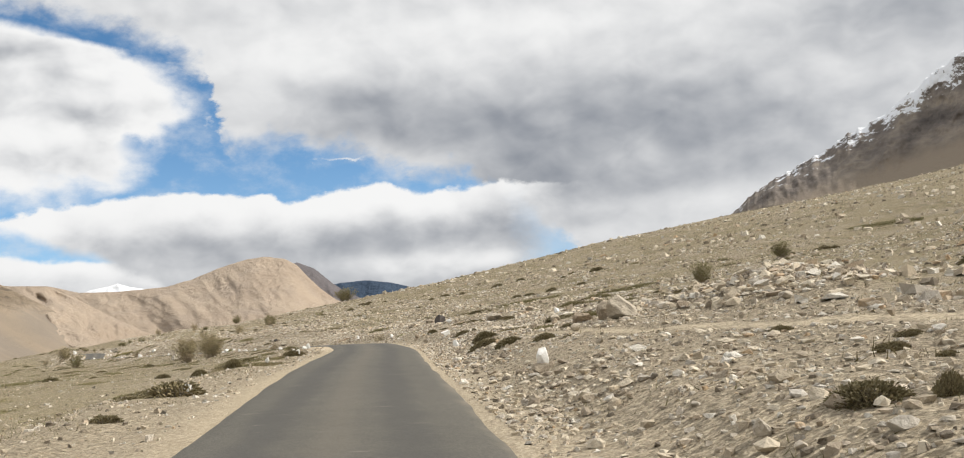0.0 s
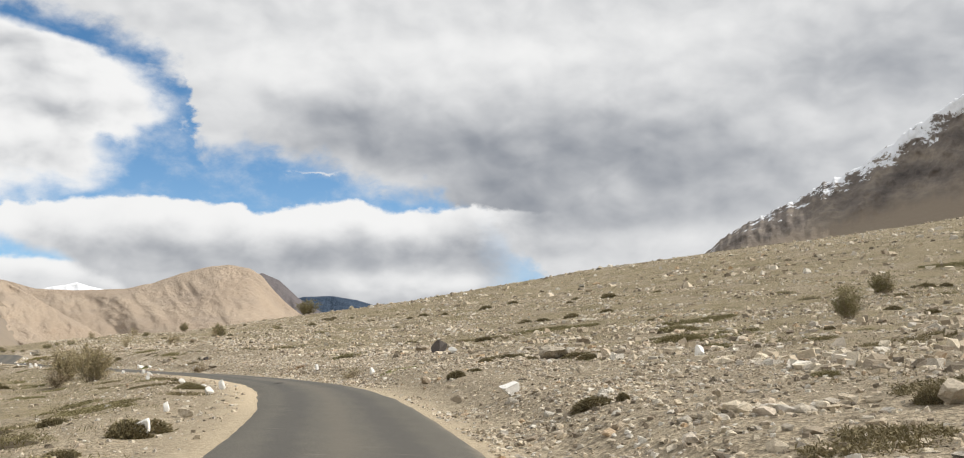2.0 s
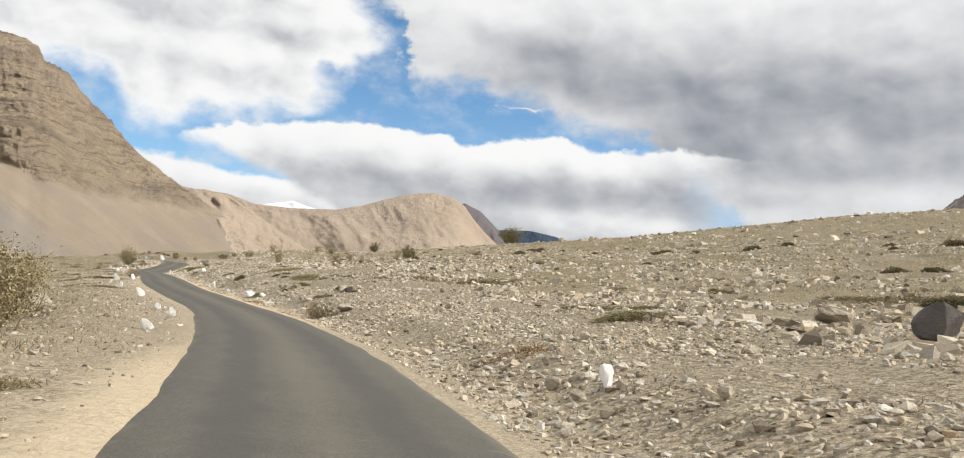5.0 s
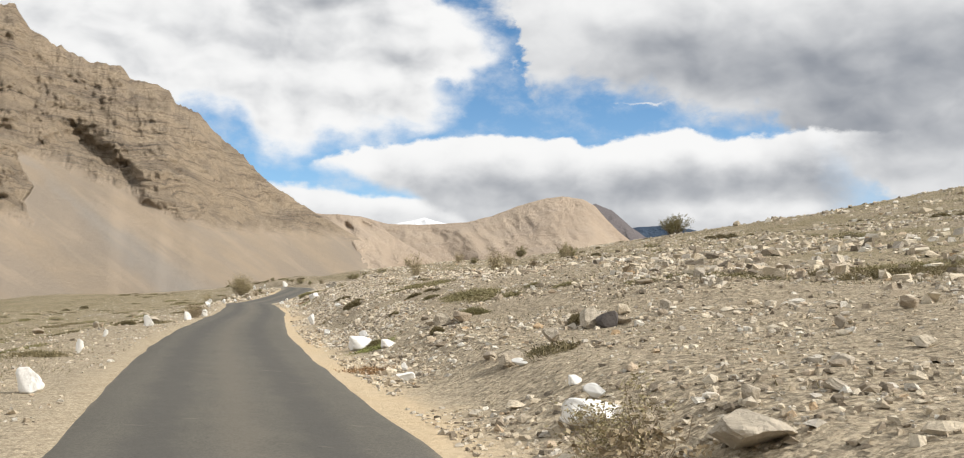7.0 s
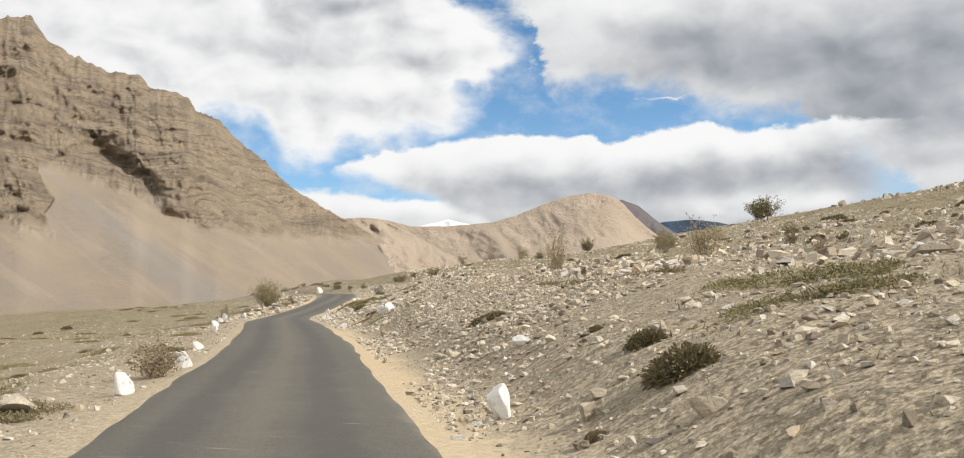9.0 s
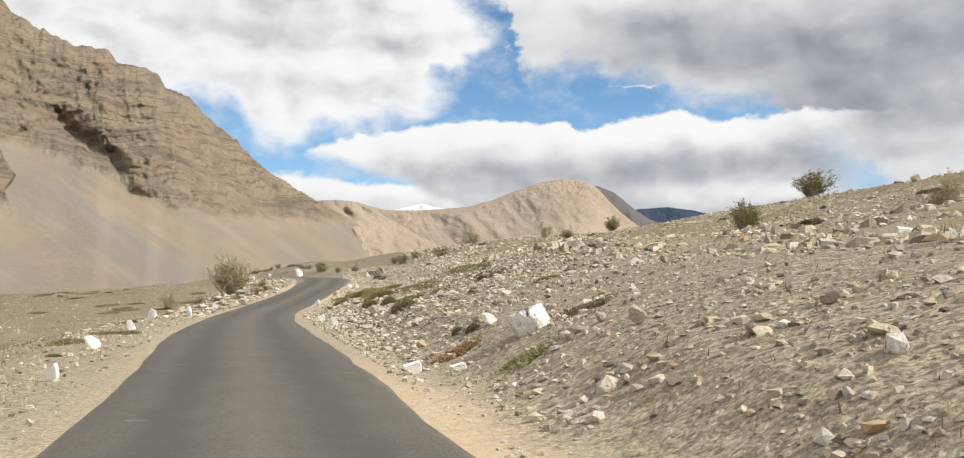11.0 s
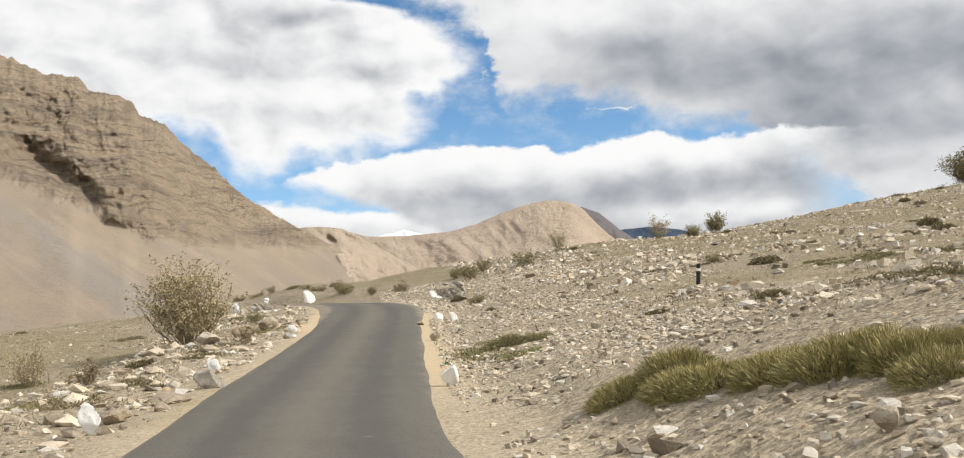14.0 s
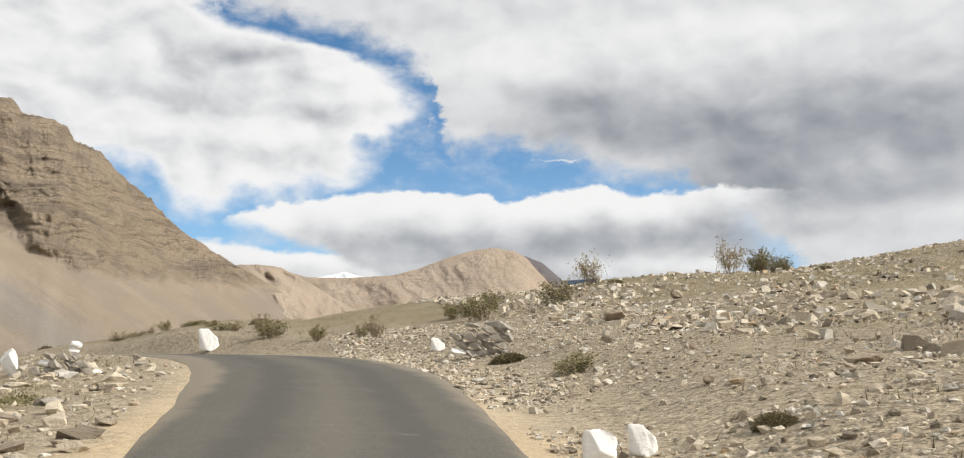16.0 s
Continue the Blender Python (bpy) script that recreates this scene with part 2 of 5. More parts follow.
def road_v(w):
    return smooth_table(ROAD_W, ROAD_V, w)


def land_v(w):
    """The line from which the slope is counted: the road's, and straight on where the road turns off."""
    w = np.asarray(w, float)
    return np.where(w < 225, road_v(np.minimum(w, 225)), 4.6 - 0.03 * (np.minimum(w, 400) - 225))


def road_z(w):
    return smooth_table(ROAD_ZW, ROAD_Z, w)


def hash2(ix, iy, seed):
    h = (ix.astype(np.int64) * 374761393 + iy.astype(np.int64) * 668265263 + seed * 974634777) & 0xFFFFFFFF
    h = ((h ^ (h >> 13)) * 1274126177) & 0xFFFFFFFF
    return ((h ^ (h >> 16)) & 0xFFFF) / 65535.0


def vnoise(x, y, seed=0):
    """Smooth value noise, -1 to 1."""
    x, y = np.asarray(x, float), np.asarray(y, float)
    ix, iy = np.floor(x), np.floor(y)
    fx, fy = x - ix, y - iy
    fx, fy = fx * fx * fx * (fx * (fx * 6 - 15) + 10), fy * fy * fy * (fy * (fy * 6 - 15) + 10)
    a, b = hash2(ix, iy, seed), hash2(ix + 1, iy, seed)
    c, d = hash2(ix, iy + 1, seed), hash2(ix + 1, iy + 1, seed)
    return 2 * ((a * (1 - fx) + b * fx) * (1 - fy) + (c * (1 - fx) + d * fx) * fy) - 1


def fbm(x, y, octaves=4, seed=0, gain=0.5):
    x, y = np.asarray(x, float), np.asarray(y, float)
    total, amp, norm = 0.0, 1.0, 0.0
    for k in range(octaves):
        total = total + amp * vnoise(x * 2**k + 17.3 * k, y * 2**k - 9.1 * k, seed + k)
        norm += amp
        amp *= gain
    return total / norm


def ridged(x, y, octaves=4, seed=0, gain=0.5):
    x, y = np.asarray(x, float), np.asarray(y, float)
    total, amp, norm = 0.0, 1.0, 0.0
    for k in range(octaves):
        total = total + amp * (1 - 2 * np.abs(vnoise(x * 2**k + 5.7 * k, y * 2**k + 3.3 * k, seed + k)))
        norm += amp
        amp *= gain
    return total / norm


def step01(x, a, b):
    t = np.clip((np.asarray(x, float) - a) / (b - a), 0, 1)
    return t * t * (3 - 2 * t)


def bump(w, v, w0, v0, rw, rv, high):
    return high * np.exp(-(((w - w0) / rw) ** 2) - ((v - v0) / rv) ** 2)


def ground_z(w, v):
    """The height of the ground."""
    w, v = np.asarray(w, float), np.asarray(v, float)
    u = v - land_v(w)
    ur = np.where(w < 292, v - road_v(np.minimum(w, 290)), 99.0)
    base = np.where(w < 230, road_z(np.minimum(w, 230)), np.interp(w, BASE_W, BASE_Z))
    r = np.maximum(u - 2.2, 0)
    right = r * np.minimum(0.112 + 0.00036 * r, 0.172)
    # the slope starts at the tarmac's edge; a low bank on the right, fading after the first bends
    right = right + 0.32 * step01(u, 1.7, 5.2) * (1 - step01(w, 196, 214)) + 0.38 * step01(u, 2.2, 7.5) * step01(w, 112, 125) * (1 - step01(w, 158, 178))
    right = right + 0.45 * step01(u, 3.0, 9.5) * step01(w, 95, 125) * (1 - step01(w, 195, 215))
    right = right + 0.5 * step01(u + 0.5 * vnoise(w / 3, v / 3, 8), 4.5, 11.0) * step01(w, 168, 182) * (1 - step01(w, 204, 214))
    l = np.maximum(-u - 2.2, 0)
    left = -0.9 * step01(l, 0.5, 7) - 0.045 * np.maximum(l - 5, 0)
    left = left - 55 * step01(l, 42, 170)
    left = left - step01(w, 236, 300) * step01(l, -2, 40) * 5.0
    far = step01(np.abs(ur), 2.0, 9.0)
    rough = fbm(w / 5.0, v / 4.0, 4, 3) * 0.20 * far + fbm(w / 31.0, v / 23.0, 3, 11) * 0.9 * step01(np.abs(ur), 6, 40)
    rough = rough + fbm(w / 160.0, v / 140.0, 3, 23) * 4.0 * step01(np.abs(u), 90, 500)
    fine = fbm(w / 1.1, v / 1.1, 3, 31) * 0.055 * step01(np.abs(ur), 2.4, 5.0) * (1 - step01(np.abs(u), 90, 130))
    z = base + right + left + rough + fine
    z = z + bump(w, v, 22.3, 18.3, 2.8, 2.4, 0.85) + bump(w, v, 187, 17.5, 7, 4, 0.5)
    # the road's bed
    more = 1.3 * step01(w, 218, 238)
    on = 1 - step01(np.abs(ur), HALF + 0.5 + more, HALF + np.where(ur > 0, 2.6, 4.5) + 2 * more)
    bed = np.where(w < 290, road_z(np.minimum(w, 299)), 0) - 0.05
    bed = bed - 0.12 * step01(-ur, HALF + 0.2 + more, HALF + 1.6 + more)
    return z * (1 - on) + bed * on


def place(w, v, lift=0.0):
    """The point of the ground at w, v."""
    p = ALONG * float(w) + ACROSS * float(v)
    return Vector((p.x, p.y, float(ground_z(w, v)) + lift))


def mesh_of(name, verts, faces, material, smooth=False):
    me = bpy.data.meshes.new(name)
    verts, faces = np.asarray(verts, np.float32), np.asarray(faces, np.int32)
    me.vertices.add(len(verts))
    me.vertices.foreach_set("co", verts.ravel())
    me.loops.add(faces.size)
    me.loops.foreach_set("vertex_index", faces.ravel())
    me.polygons.add(len(faces))
    me.polygons.foreach_set("loop_start", np.arange(0, faces.size, faces.shape[1], dtype=np.int32))
    me.polygons.foreach_set("use_smooth", np.full(len(faces), smooth))
    me.update(calc_edges=True)
    me.validate()
    if material:
        me.materials.append(material)
    return me


def grid_faces(rows, cols):
    i = (np.arange(rows - 1)[:, None] * cols + np.arange(cols - 1)[None]).ravel()
    return np.stack([i, i + 1, i + cols + 1, i + cols], 1)


def spread(pieces):
    """Lines at growing distances: (from, to, step) one after another."""
    out = []
    for a, b, s in pieces:
        out.append(np.arange(a, b, s))
    return np.unique(np.concatenate(out).round(4))

# ---- materials ----
def material(name, build, rough=0.9, spec=0.25):
    m = bpy.data.materials.new(name)
    m.use_nodes = True
    n = Nodes(m.node_tree)
    bsdf, end = n.add("ShaderNodeBsdfPrincipled"), n.add("ShaderNodeOutputMaterial")
    bsdf.inputs["Roughness"].default_value = rough
    bsdf.inputs["Specular IOR Level"].default_value = spec
    n.tree.links.new(bsdf.outputs[0], end.inputs[0])
    where = n.add("ShaderNodeNewGeometry").outputs["Position"]
    colour, height, strength, reach = build(n, where, bsdf)
    n.put(bsdf.inputs["Base Color"], colour if isinstance(colour, bpy.types.NodeSocket) else (*colour, 1))
    if height is not None:
        b = n.add("ShaderNodeBump")
        b.inputs["Strength"].default_value, b.inputs["Distance"].default_value = strength, reach
        n.put(b.inputs["Height"], height)
        n.tree.links.new(b.outputs[0], bsdf.inputs["Normal"])
    return m


def attribute(n, name):
    return n.add("ShaderNodeAttribute", attribute_name=name).outputs["Fac"]


def island(n):
    return n.add("ShaderNodeNewGeometry").outputs["Random Per Island"]


def own(n):
    return n.add("ShaderNodeObjectInfo").outputs["Random"]


def ramp_of(n, x, stops):
    r = n.add("ShaderNodeValToRGB")
    n.put(r.inputs[0], x)
    el = r.color_ramp.elements
    while len(el) < len(stops):
        el.new(0.5)
    for e, (at, c) in zip(el, stops):
        e.position, e.color = at, (*c, 1)
    return r.outputs[0]


def ground_look(n, where, bsdf):
    off = attribute(n, "off_road")
    u = n.math("ABSOLUTE", off)
    pale = attribute(n, "pale")
    big = n.noise(where, 0.035, 4)
    mid = n.noise(where, 0.45, 6, 0.65)
    base = n.mix(n.ramp(mid, 0.3, 0.72), (0.25, 0.198, 0.126), (0.45, 0.36, 0.235))
    base = n.mix(n.ramp(big, 0.4, 0.7, 0, 0.4), base, (0.33, 0.27, 0.18))
    base = n.mix(n.ramp(pale, 0, 1, 0.4, 0), base, (0.24, 0.193, 0.122))
    base = n.mix(n.ramp(pale, 0, 1, 0, 0.5), base, (0.44, 0.365, 0.26))
    base = n.mix(n.math("MULTIPLY", n.ramp(n.math("MULTIPLY_ADD", n.noise(where, 0.35, 5, 0.65), 5.0, u), 8.6, 5.6), n.ramp(off, 1.0, 2.0, 0.15, 0.5)), base, (0.55, 0.46, 0.325))
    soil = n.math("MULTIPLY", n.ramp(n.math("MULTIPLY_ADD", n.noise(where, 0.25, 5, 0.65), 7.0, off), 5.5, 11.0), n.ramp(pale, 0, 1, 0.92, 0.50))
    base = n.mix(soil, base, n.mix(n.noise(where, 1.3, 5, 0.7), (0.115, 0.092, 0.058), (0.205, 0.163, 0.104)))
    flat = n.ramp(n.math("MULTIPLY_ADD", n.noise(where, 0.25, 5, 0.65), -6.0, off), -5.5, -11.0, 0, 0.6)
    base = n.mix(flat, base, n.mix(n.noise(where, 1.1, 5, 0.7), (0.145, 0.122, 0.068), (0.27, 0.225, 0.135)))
    # pebbles of three sizes, each with a colour of its own
    for scale, share, dark, light in ((13.0, 0.38, (0.15, 0.12, 0.08), (0.66, 0.56, 0.41)), (28.0, 0.62, (0.13, 0.105, 0.07), (0.70, 0.60, 0.44)), (58.0, 0.45, (0.11, 0.09, 0.065), (0.52, 0.44, 0.33))):
        g = n.add("ShaderNodeSeparateColor")
        n.put(g.inputs[0], n.voronoi(where, scale))
        base = n.mix(n.math("MULTIPLY", n.ramp(g.outputs[1], 0.3, 0.55), share), base, n.mix(g.outputs[0], dark, light))
    base = n.mix(n.math("MULTIPLY", n.ramp(u, 10, 24, 0, 0.3), n.ramp(pale, 0, 1, 1.0, 0.3)), base, (0.23, 0.188, 0.113))
    # growth in streaks along the slope, on the upper ground
    strip = n.add("ShaderNodeMapping")
    n.put(strip.inputs["Vector"], where)
    strip.inputs["Rotation"].default_value = (0, 0, radians(-23))
    strip.inputs["Scale"].default_value = (0.30, 0.085, 0.2)
    far = n.ramp(u, 10, 45)
    mott = n.noise(strip.outputs[0], 1.0, 7, 0.72)
    base = n.mix(n.math("MULTIPLY", n.ramp(mott, 0.50, 0.60), n.math("MULTIPLY", far, 0.85)), base, (0.15, 0.13, 0.064))
    base = n.mix(n.math("MULTIPLY", n.ramp(mott, 0.46, 0.34), n.math("MULTIPLY", far, 0.4)), base, (0.36, 0.30, 0.205))
    # thin dry grass
    turf = n.math("MULTIPLY", n.noise(where, 0.11, 5, 0.6), n.math("ADD", n.ramp(u, 4, 24, 0.76, 1.17), n.ramp(off, -3, -7, 0, 0.34)))
    patchy = n.math("MULTIPLY", n.ramp(turf, 0.47, 0.60), n.ramp(n.noise(where, 2.2, 5, 0.7), 0.33, 0.6))
    base = n.mix(n.math("MULTIPLY", patchy, 0.85), base, n.mix(n.noise(where, 0.9, 3), (0.16, 0.138, 0.066), (0.34, 0.28, 0.15)))
    for scale, share, dark, light in ((34.0, 0.50, (0.12, 0.095, 0.062), (0.74, 0.63, 0.46)), (17.0, 0.22, (0.17, 0.135, 0.09), (0.66, 0.56, 0.41))):
        g = n.add("ShaderNodeSeparateColor")
        n.put(g.inputs[0], n.voronoi(where, scale))
        strewn = n.math("MULTIPLY", n.ramp(g.outputs[1], 0.35, 0.6, 0, share), n.ramp(n.noise(where, 0.7, 4, 0.65), 0.3, 0.6, 0.35, 1.0))
        base = n.mix(strewn, base, n.mix(g.outputs[0], dark, light))
    # a footworn track beside the road
    worn = n.ramp(n.math("MULTIPLY_ADD", n.math("SUBTRACT", n.noise(where, 1.5, 5, 0.7), 0.5), 0.9, attribute(n, "track")), 0.35, 0.8, 0, 0.9)
    base = n.mix(worn, base, (0.52, 0.435, 0.31))
    # sandy verge along the tarmac
    sandy = attribute(n, "sandy")
    verge = n.math("MULTIPLY", n.ramp(n.math("SUBTRACT", n.math("MULTIPLY_ADD", n.noise(where, 0.9, 6, 0.7), 1.9, u), n.math("MULTIPLY", sandy, 0.45)), 3.6, 2.6), n.math("MULTIPLY_ADD", sandy, 0.85, 0.03))
    sand = n.mix(n.noise(where, 5.0, 6, 0.7), (0.46, 0.37, 0.25), (0.72, 0.60, 0.43))
    sand = n.mix(n.math("MULTIPLY", n.ramp(n.noise(where, 0.4, 4), 0.3, 0.7, 0.4, 1.0), n.math("MULTIPLY", pale, 0.8)), sand, (0.60, 0.46, 0.285))
    sand = n.mix(n.ramp(n.noise(where, 11.0, 4, 0.7), 0.6, 0.75, 0, 0.5), sand, (0.34, 0.27, 0.18))
    base = n.mix(verge, base, sand)
    # broken stone: each cell a tilted facet
    h = n.math("MULTIPLY", n.noise(where, 9, 6, 0.7), 0.04)
    rubble = n.ramp(n.math("MULTIPLY_ADD", n.noise(where, 0.6, 3), 2.0, u), 3.2, 4.6, 0.25, 1.0)
    for scale, lift in ((11.0, 0.016), (23.0, 0.014)):
        cell = n.add("ShaderNodeTexVoronoi")
        n.put(cell.inputs["Vector"], where)
        cell.inputs["Scale"].default_value = scale
        lean = n.vmath("SUBTRACT", cell.outputs["Color"], (0.5, 0.5, 0.5))
        dot = n.add("ShaderNodeVectorMath", operation="DOT_PRODUCT")
        n.put(dot.inputs[0], n.vmath("SUBTRACT", where, cell.outputs["Position"]))
        n.put(dot.inputs[1], lean)
        tone = n.add("ShaderNodeSeparateColor")
        n.put(tone.inputs[0], cell.outputs["Color"])
        one = n.math("MULTIPLY_ADD", tone.outputs[2], lift, n.math("MULTIPLY", dot.outputs["Value"], 1.1))
        h = n.math("ADD", h, n.math("MULTIPLY", one, rubble))
    return base, h, 1.0, 1.0


def road_look(n, where, bsdf):
    off = attribute(n, "off_road")
    big, mid = n.noise(where, 0.12, 4), n.noise(where, 1.6, 6, 0.65)
    grain = n.voronoi(where, 70.0)
    g = n.add("ShaderNodeSeparateColor")
    n.put(g.inputs[0], grain)
    base = n.mix(mid, (0.066, 0.062, 0.050), (0.128, 0.118, 0.095))
    base = n.mix(n.ramp(big, 0.35, 0.7, 0, 0.5), base, (0.128, 0.118, 0.095))
    base = n.mix(0.4, base, n.mix(g.outputs[0], (0.050, 0.046, 0.040), (0.198, 0.182, 0.149)))
    # dust in the middle and at the rims, darker wheel tracks
    ao = n.math("ABSOLUTE", off)
    wob = n.math("MULTIPLY_ADD", n.math("SUBTRACT", n.noise(where, 0.9, 5, 0.65), 0.5), 0.7, ao)
    dusty = n.math("ADD", n.ramp(wob, 0.40, 0.05, 0, 0.12), n.ramp(wob, 1.7, 2.1, 0, 0.6))
    base = n.mix(dusty, base, (0.30, 0.25, 0.18))
    track = n.ramp(n.math("ABSOLUTE", n.math("SUBTRACT", wob, 0.85)), 0.45, 0.1, 0, 0.5)
    base = n.mix(track, base, (0.062, 0.059, 0.055))
    streak = n.add("ShaderNodeMapping")
    n.put(streak.inputs["Vector"], where)
    streak.inputs["Rotation"].default_value = (0, 0, radians(-25))
    streak.inputs["Scale"].default_value = (1.0, 5.0, 1.0)
    spots = n.ramp(n.noise(streak.outputs[0], 1.3, 3, 0.6), 0.66, 0.76, 0, 0.5)
    base = n.mix(spots, base, (0.33, 0.29, 0.23))
    return base, n.math("ADD", n.noise(where, 45, 3), n.math("MULTIPLY", n.noise(where, 2.0, 4), 2.0)), 0.5, 0.012


def stone_look(n, where, bsdf):
    r = island(n)
    tint = ramp_of(n, r, [(0.0, (0.17, 0.142, 0.105)), (0.12, (0.34, 0.28, 0.205)), (0.36, (0.60, 0.505, 0.37)), (0.60, (0.76, 0.67, 0.52)), (0.78, (0.46, 0.41, 0.34)), (0.90, (0.82, 0.77, 0.67)), (1.0, (0.52, 0.37, 0.22))])
    tint = n.mix(n.ramp(n.noise(where, 14, 5, 0.7), 0.40, 0.8, 0, 0.4), tint, (0.24, 0.20, 0.15))
    return tint, n.noise(where, 26, 5, 0.65), 0.8, 0.05


def boulder_look(n, where, bsdf):
    r = own(n)
    tint = ramp_of(n, r, [(0.0, (0.42, 0.345, 0.25)), (0.35, (0.60, 0.52, 0.40)), (0.7, (0.50, 0.44, 0.35)), (1.0, (0.40, 0.30, 0.195))])
    tint = n.mix(n.ramp(n.noise(where, 2.4, 6, 0.65), 0.35, 0.75, 0, 0.55), tint, (0.22, 0.185, 0.14))
    tint = n.mix(n.ramp(n.noise(where, 14, 4, 0.7), 0.6, 0.8, 0, 0.5), tint, (0.58, 0.53, 0.45))
    return tint, n.math("ADD", n.noise(where, 5, 6, 0.65), n.math("MULTIPLY", n.voronoi(where, 3.5, "Distance"), 0.8)), 0.9, 0.14


def white_look(n, where, bsdf):
    worn = n.ramp(n.noise(where, 9, 6, 0.7), 0.56, 0.74, 0, 0.8)
    chips = n.ramp(n.noise(where, 2.3, 4, 0.6), 0.60, 0.74, 0, 0.5)
    c = n.mix(worn, (0.86, 0.84, 0.79), (0.58, 0.52, 0.44))
    return n.mix(chips, c, (0.38, 0.33, 0.27)), n.noise(where, 16, 5, 0.6), 0.5, 0.03


def split_white_look(n, where, bsdf):
    lie = n.add("ShaderNodeMapping")
    n.put(lie.inputs["Vector"], where)
    lie.inputs["Rotation"].default_value = (0.5, 0.3, 0.2)
    lie.inputs["Scale"].default_value = (7.0, 7.0, 1.8)
    vein = n.noise(lie.outputs[0], 1.0, 6, 0.65, 0.6)
    paint = n.ramp(n.math("MULTIPLY_ADD", vein, 1.0, n.math("MULTIPLY", n.noise(where, 1.6, 3), 0.9)), 0.86, 1.0)
    raw = n.mix(n.ramp(vein, 0.35, 0.65), (0.12, 0.105, 0.09), (0.42, 0.38, 0.33))
    return n.mix(paint, raw, (0.84, 0.82, 0.78)), n.math("ADD", vein, n.noise(where, 9, 5, 0.65)), 0.9, 0.06


def dark_rock_look(n, where, bsdf):
    c = n.mix(n.noise(where, 4, 6, 0.65), (0.05, 0.045, 0.045), (0.16, 0.14, 0.125))
    return c, n.noise(where, 12, 5), 0.6, 0.04


def leaf_look(a, b, c):
    def build(n, where, bsdf):
        bsdf.inputs["Subsurface Weight"].default_value = 0.0
        t = ramp_of(n, island(n), [(0.0, a), (0.6, b), (1.0, c)])
        return n.mix(n.ramp(own(n), 0.0, 1.0, 0, 0.35), t, c), None, 0, 0
    return build


def twig_look(n, where, bsdf):
    return n.mix(island(n), (0.21, 0.165, 0.115), (0.40, 0.325, 0.235)), None, 0, 0


def cliff_look(n, where, bsdf):
    scree = attribute(n, "scree")
    sep = n.add("ShaderNodeSeparateXYZ")
    n.put(sep.inputs[0], where)
    warp = n.noise(where, 0.008, 5, 0.6)
    layer = n.add("ShaderNodeCombineXYZ")
    n.put(layer.inputs[0], n.math("MULTIPLY", sep.outputs[0], 0.006))
    n.put(layer.inputs[1], n.math("MULTIPLY", sep.outputs[1], 0.006))
    n.put(layer.inputs[2], n.math("MULTIPLY_ADD", warp, 9.0, n.math("MULTIPLY", sep.outputs[2], 0.085)))
    bands = n.noise(layer.outputs[0], 1.0, 5, 0.65)
    rock = ramp_of(n, bands, [(0.3, (0.27, 0.209, 0.144)), (0.43, (0.43, 0.335, 0.228)), (0.56, (0.57, 0.443, 0.300)), (0.70, (0.34, 0.270, 0.195))])
    rock = n.mix(n.ramp(n.noise(where, 0.03, 6, 0.7), 0.45, 0.68, 0, 0.5), rock, (0.29, 0.24, 0.185))
    # thin dark seams along the beds, and rusty stains
    seam = n.add("ShaderNodeCombineXYZ")
    n.put(seam.inputs[0], n.math("MULTIPLY", sep.outputs[0], 0.012))
    n.put(seam.inputs[1], n.math("MULTIPLY", sep.outputs[1], 0.012))
    n.put(seam.inputs[2], n.math("MULTIPLY_ADD", warp, 13.0, n.math("MULTIPLY", sep.outputs[2], 0.30)))
    seams = n.noise(seam.outputs[0], 1.0, 4, 0.6)
    rock = n.mix(n.ramp(seams, 0.53, 0.64, 0, 0.6), rock, (0.16, 0.128, 0.095))
    rock = n.mix(n.ramp(seams, 0.43, 0.33, 0, 0.5), rock, (0.50, 0.39, 0.265))
    loose = n.mix(n.ramp(n.noise(where, 0.012, 4, 0.6), 0.35, 0.65), (0.30, 0.232, 0.157), (0.255, 0.203, 0.143))
    runs = n.add("ShaderNodeCombineXYZ")
    n.put(runs.inputs[0], n.math("MULTIPLY", attribute(n, "fall"), 0.022))
    n.put(runs.inputs[1], n.math("MULTIPLY", attribute(n, "down"), 0.0028))
    loose = n.mix(n.ramp(n.noise(runs.outputs[0], 1.0, 6, 0.6), 0.42, 0.58, 0, 0.5), loose, (0.225, 0.19, 0.15))
    loose = n.mix(n.ramp(n.noise(runs.outputs[0], 2.3, 4, 0.6), 0.5, 0.66, 0, 0.6), loose, (0.345, 0.27, 0.19))
    loose = n.mix(n.ramp(n.noise(where, 0.1, 6, 0.7), 0.5, 0.8, 0, 0.3), loose, (0.265, 0.214, 0.159))
    loose = n.mix(n.math("MULTIPLY", attribute(n, "tongue"), n.ramp(n.noise(runs.outputs[0], 1.6, 5, 0.65), 0.3, 0.55, 0.30, 0.70)), loose, (0.242, 0.218, 0.186))
    c = n.mix(scree, rock, loose)
    # a little distance haze, mixed into the cliff's colour
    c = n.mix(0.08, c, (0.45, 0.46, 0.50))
    h = n.math("MULTIPLY", n.math("ADD", n.noise(where, 0.12, 8, 0.78), n.math("ADD", n.math("MULTIPLY", bands, 0.6), n.math("MULTIPLY", seams, -0.5))), n.ramp(scree, 0.0, 1.0, 1.0, 0.16))
    return c, h, 1.0, 13.0


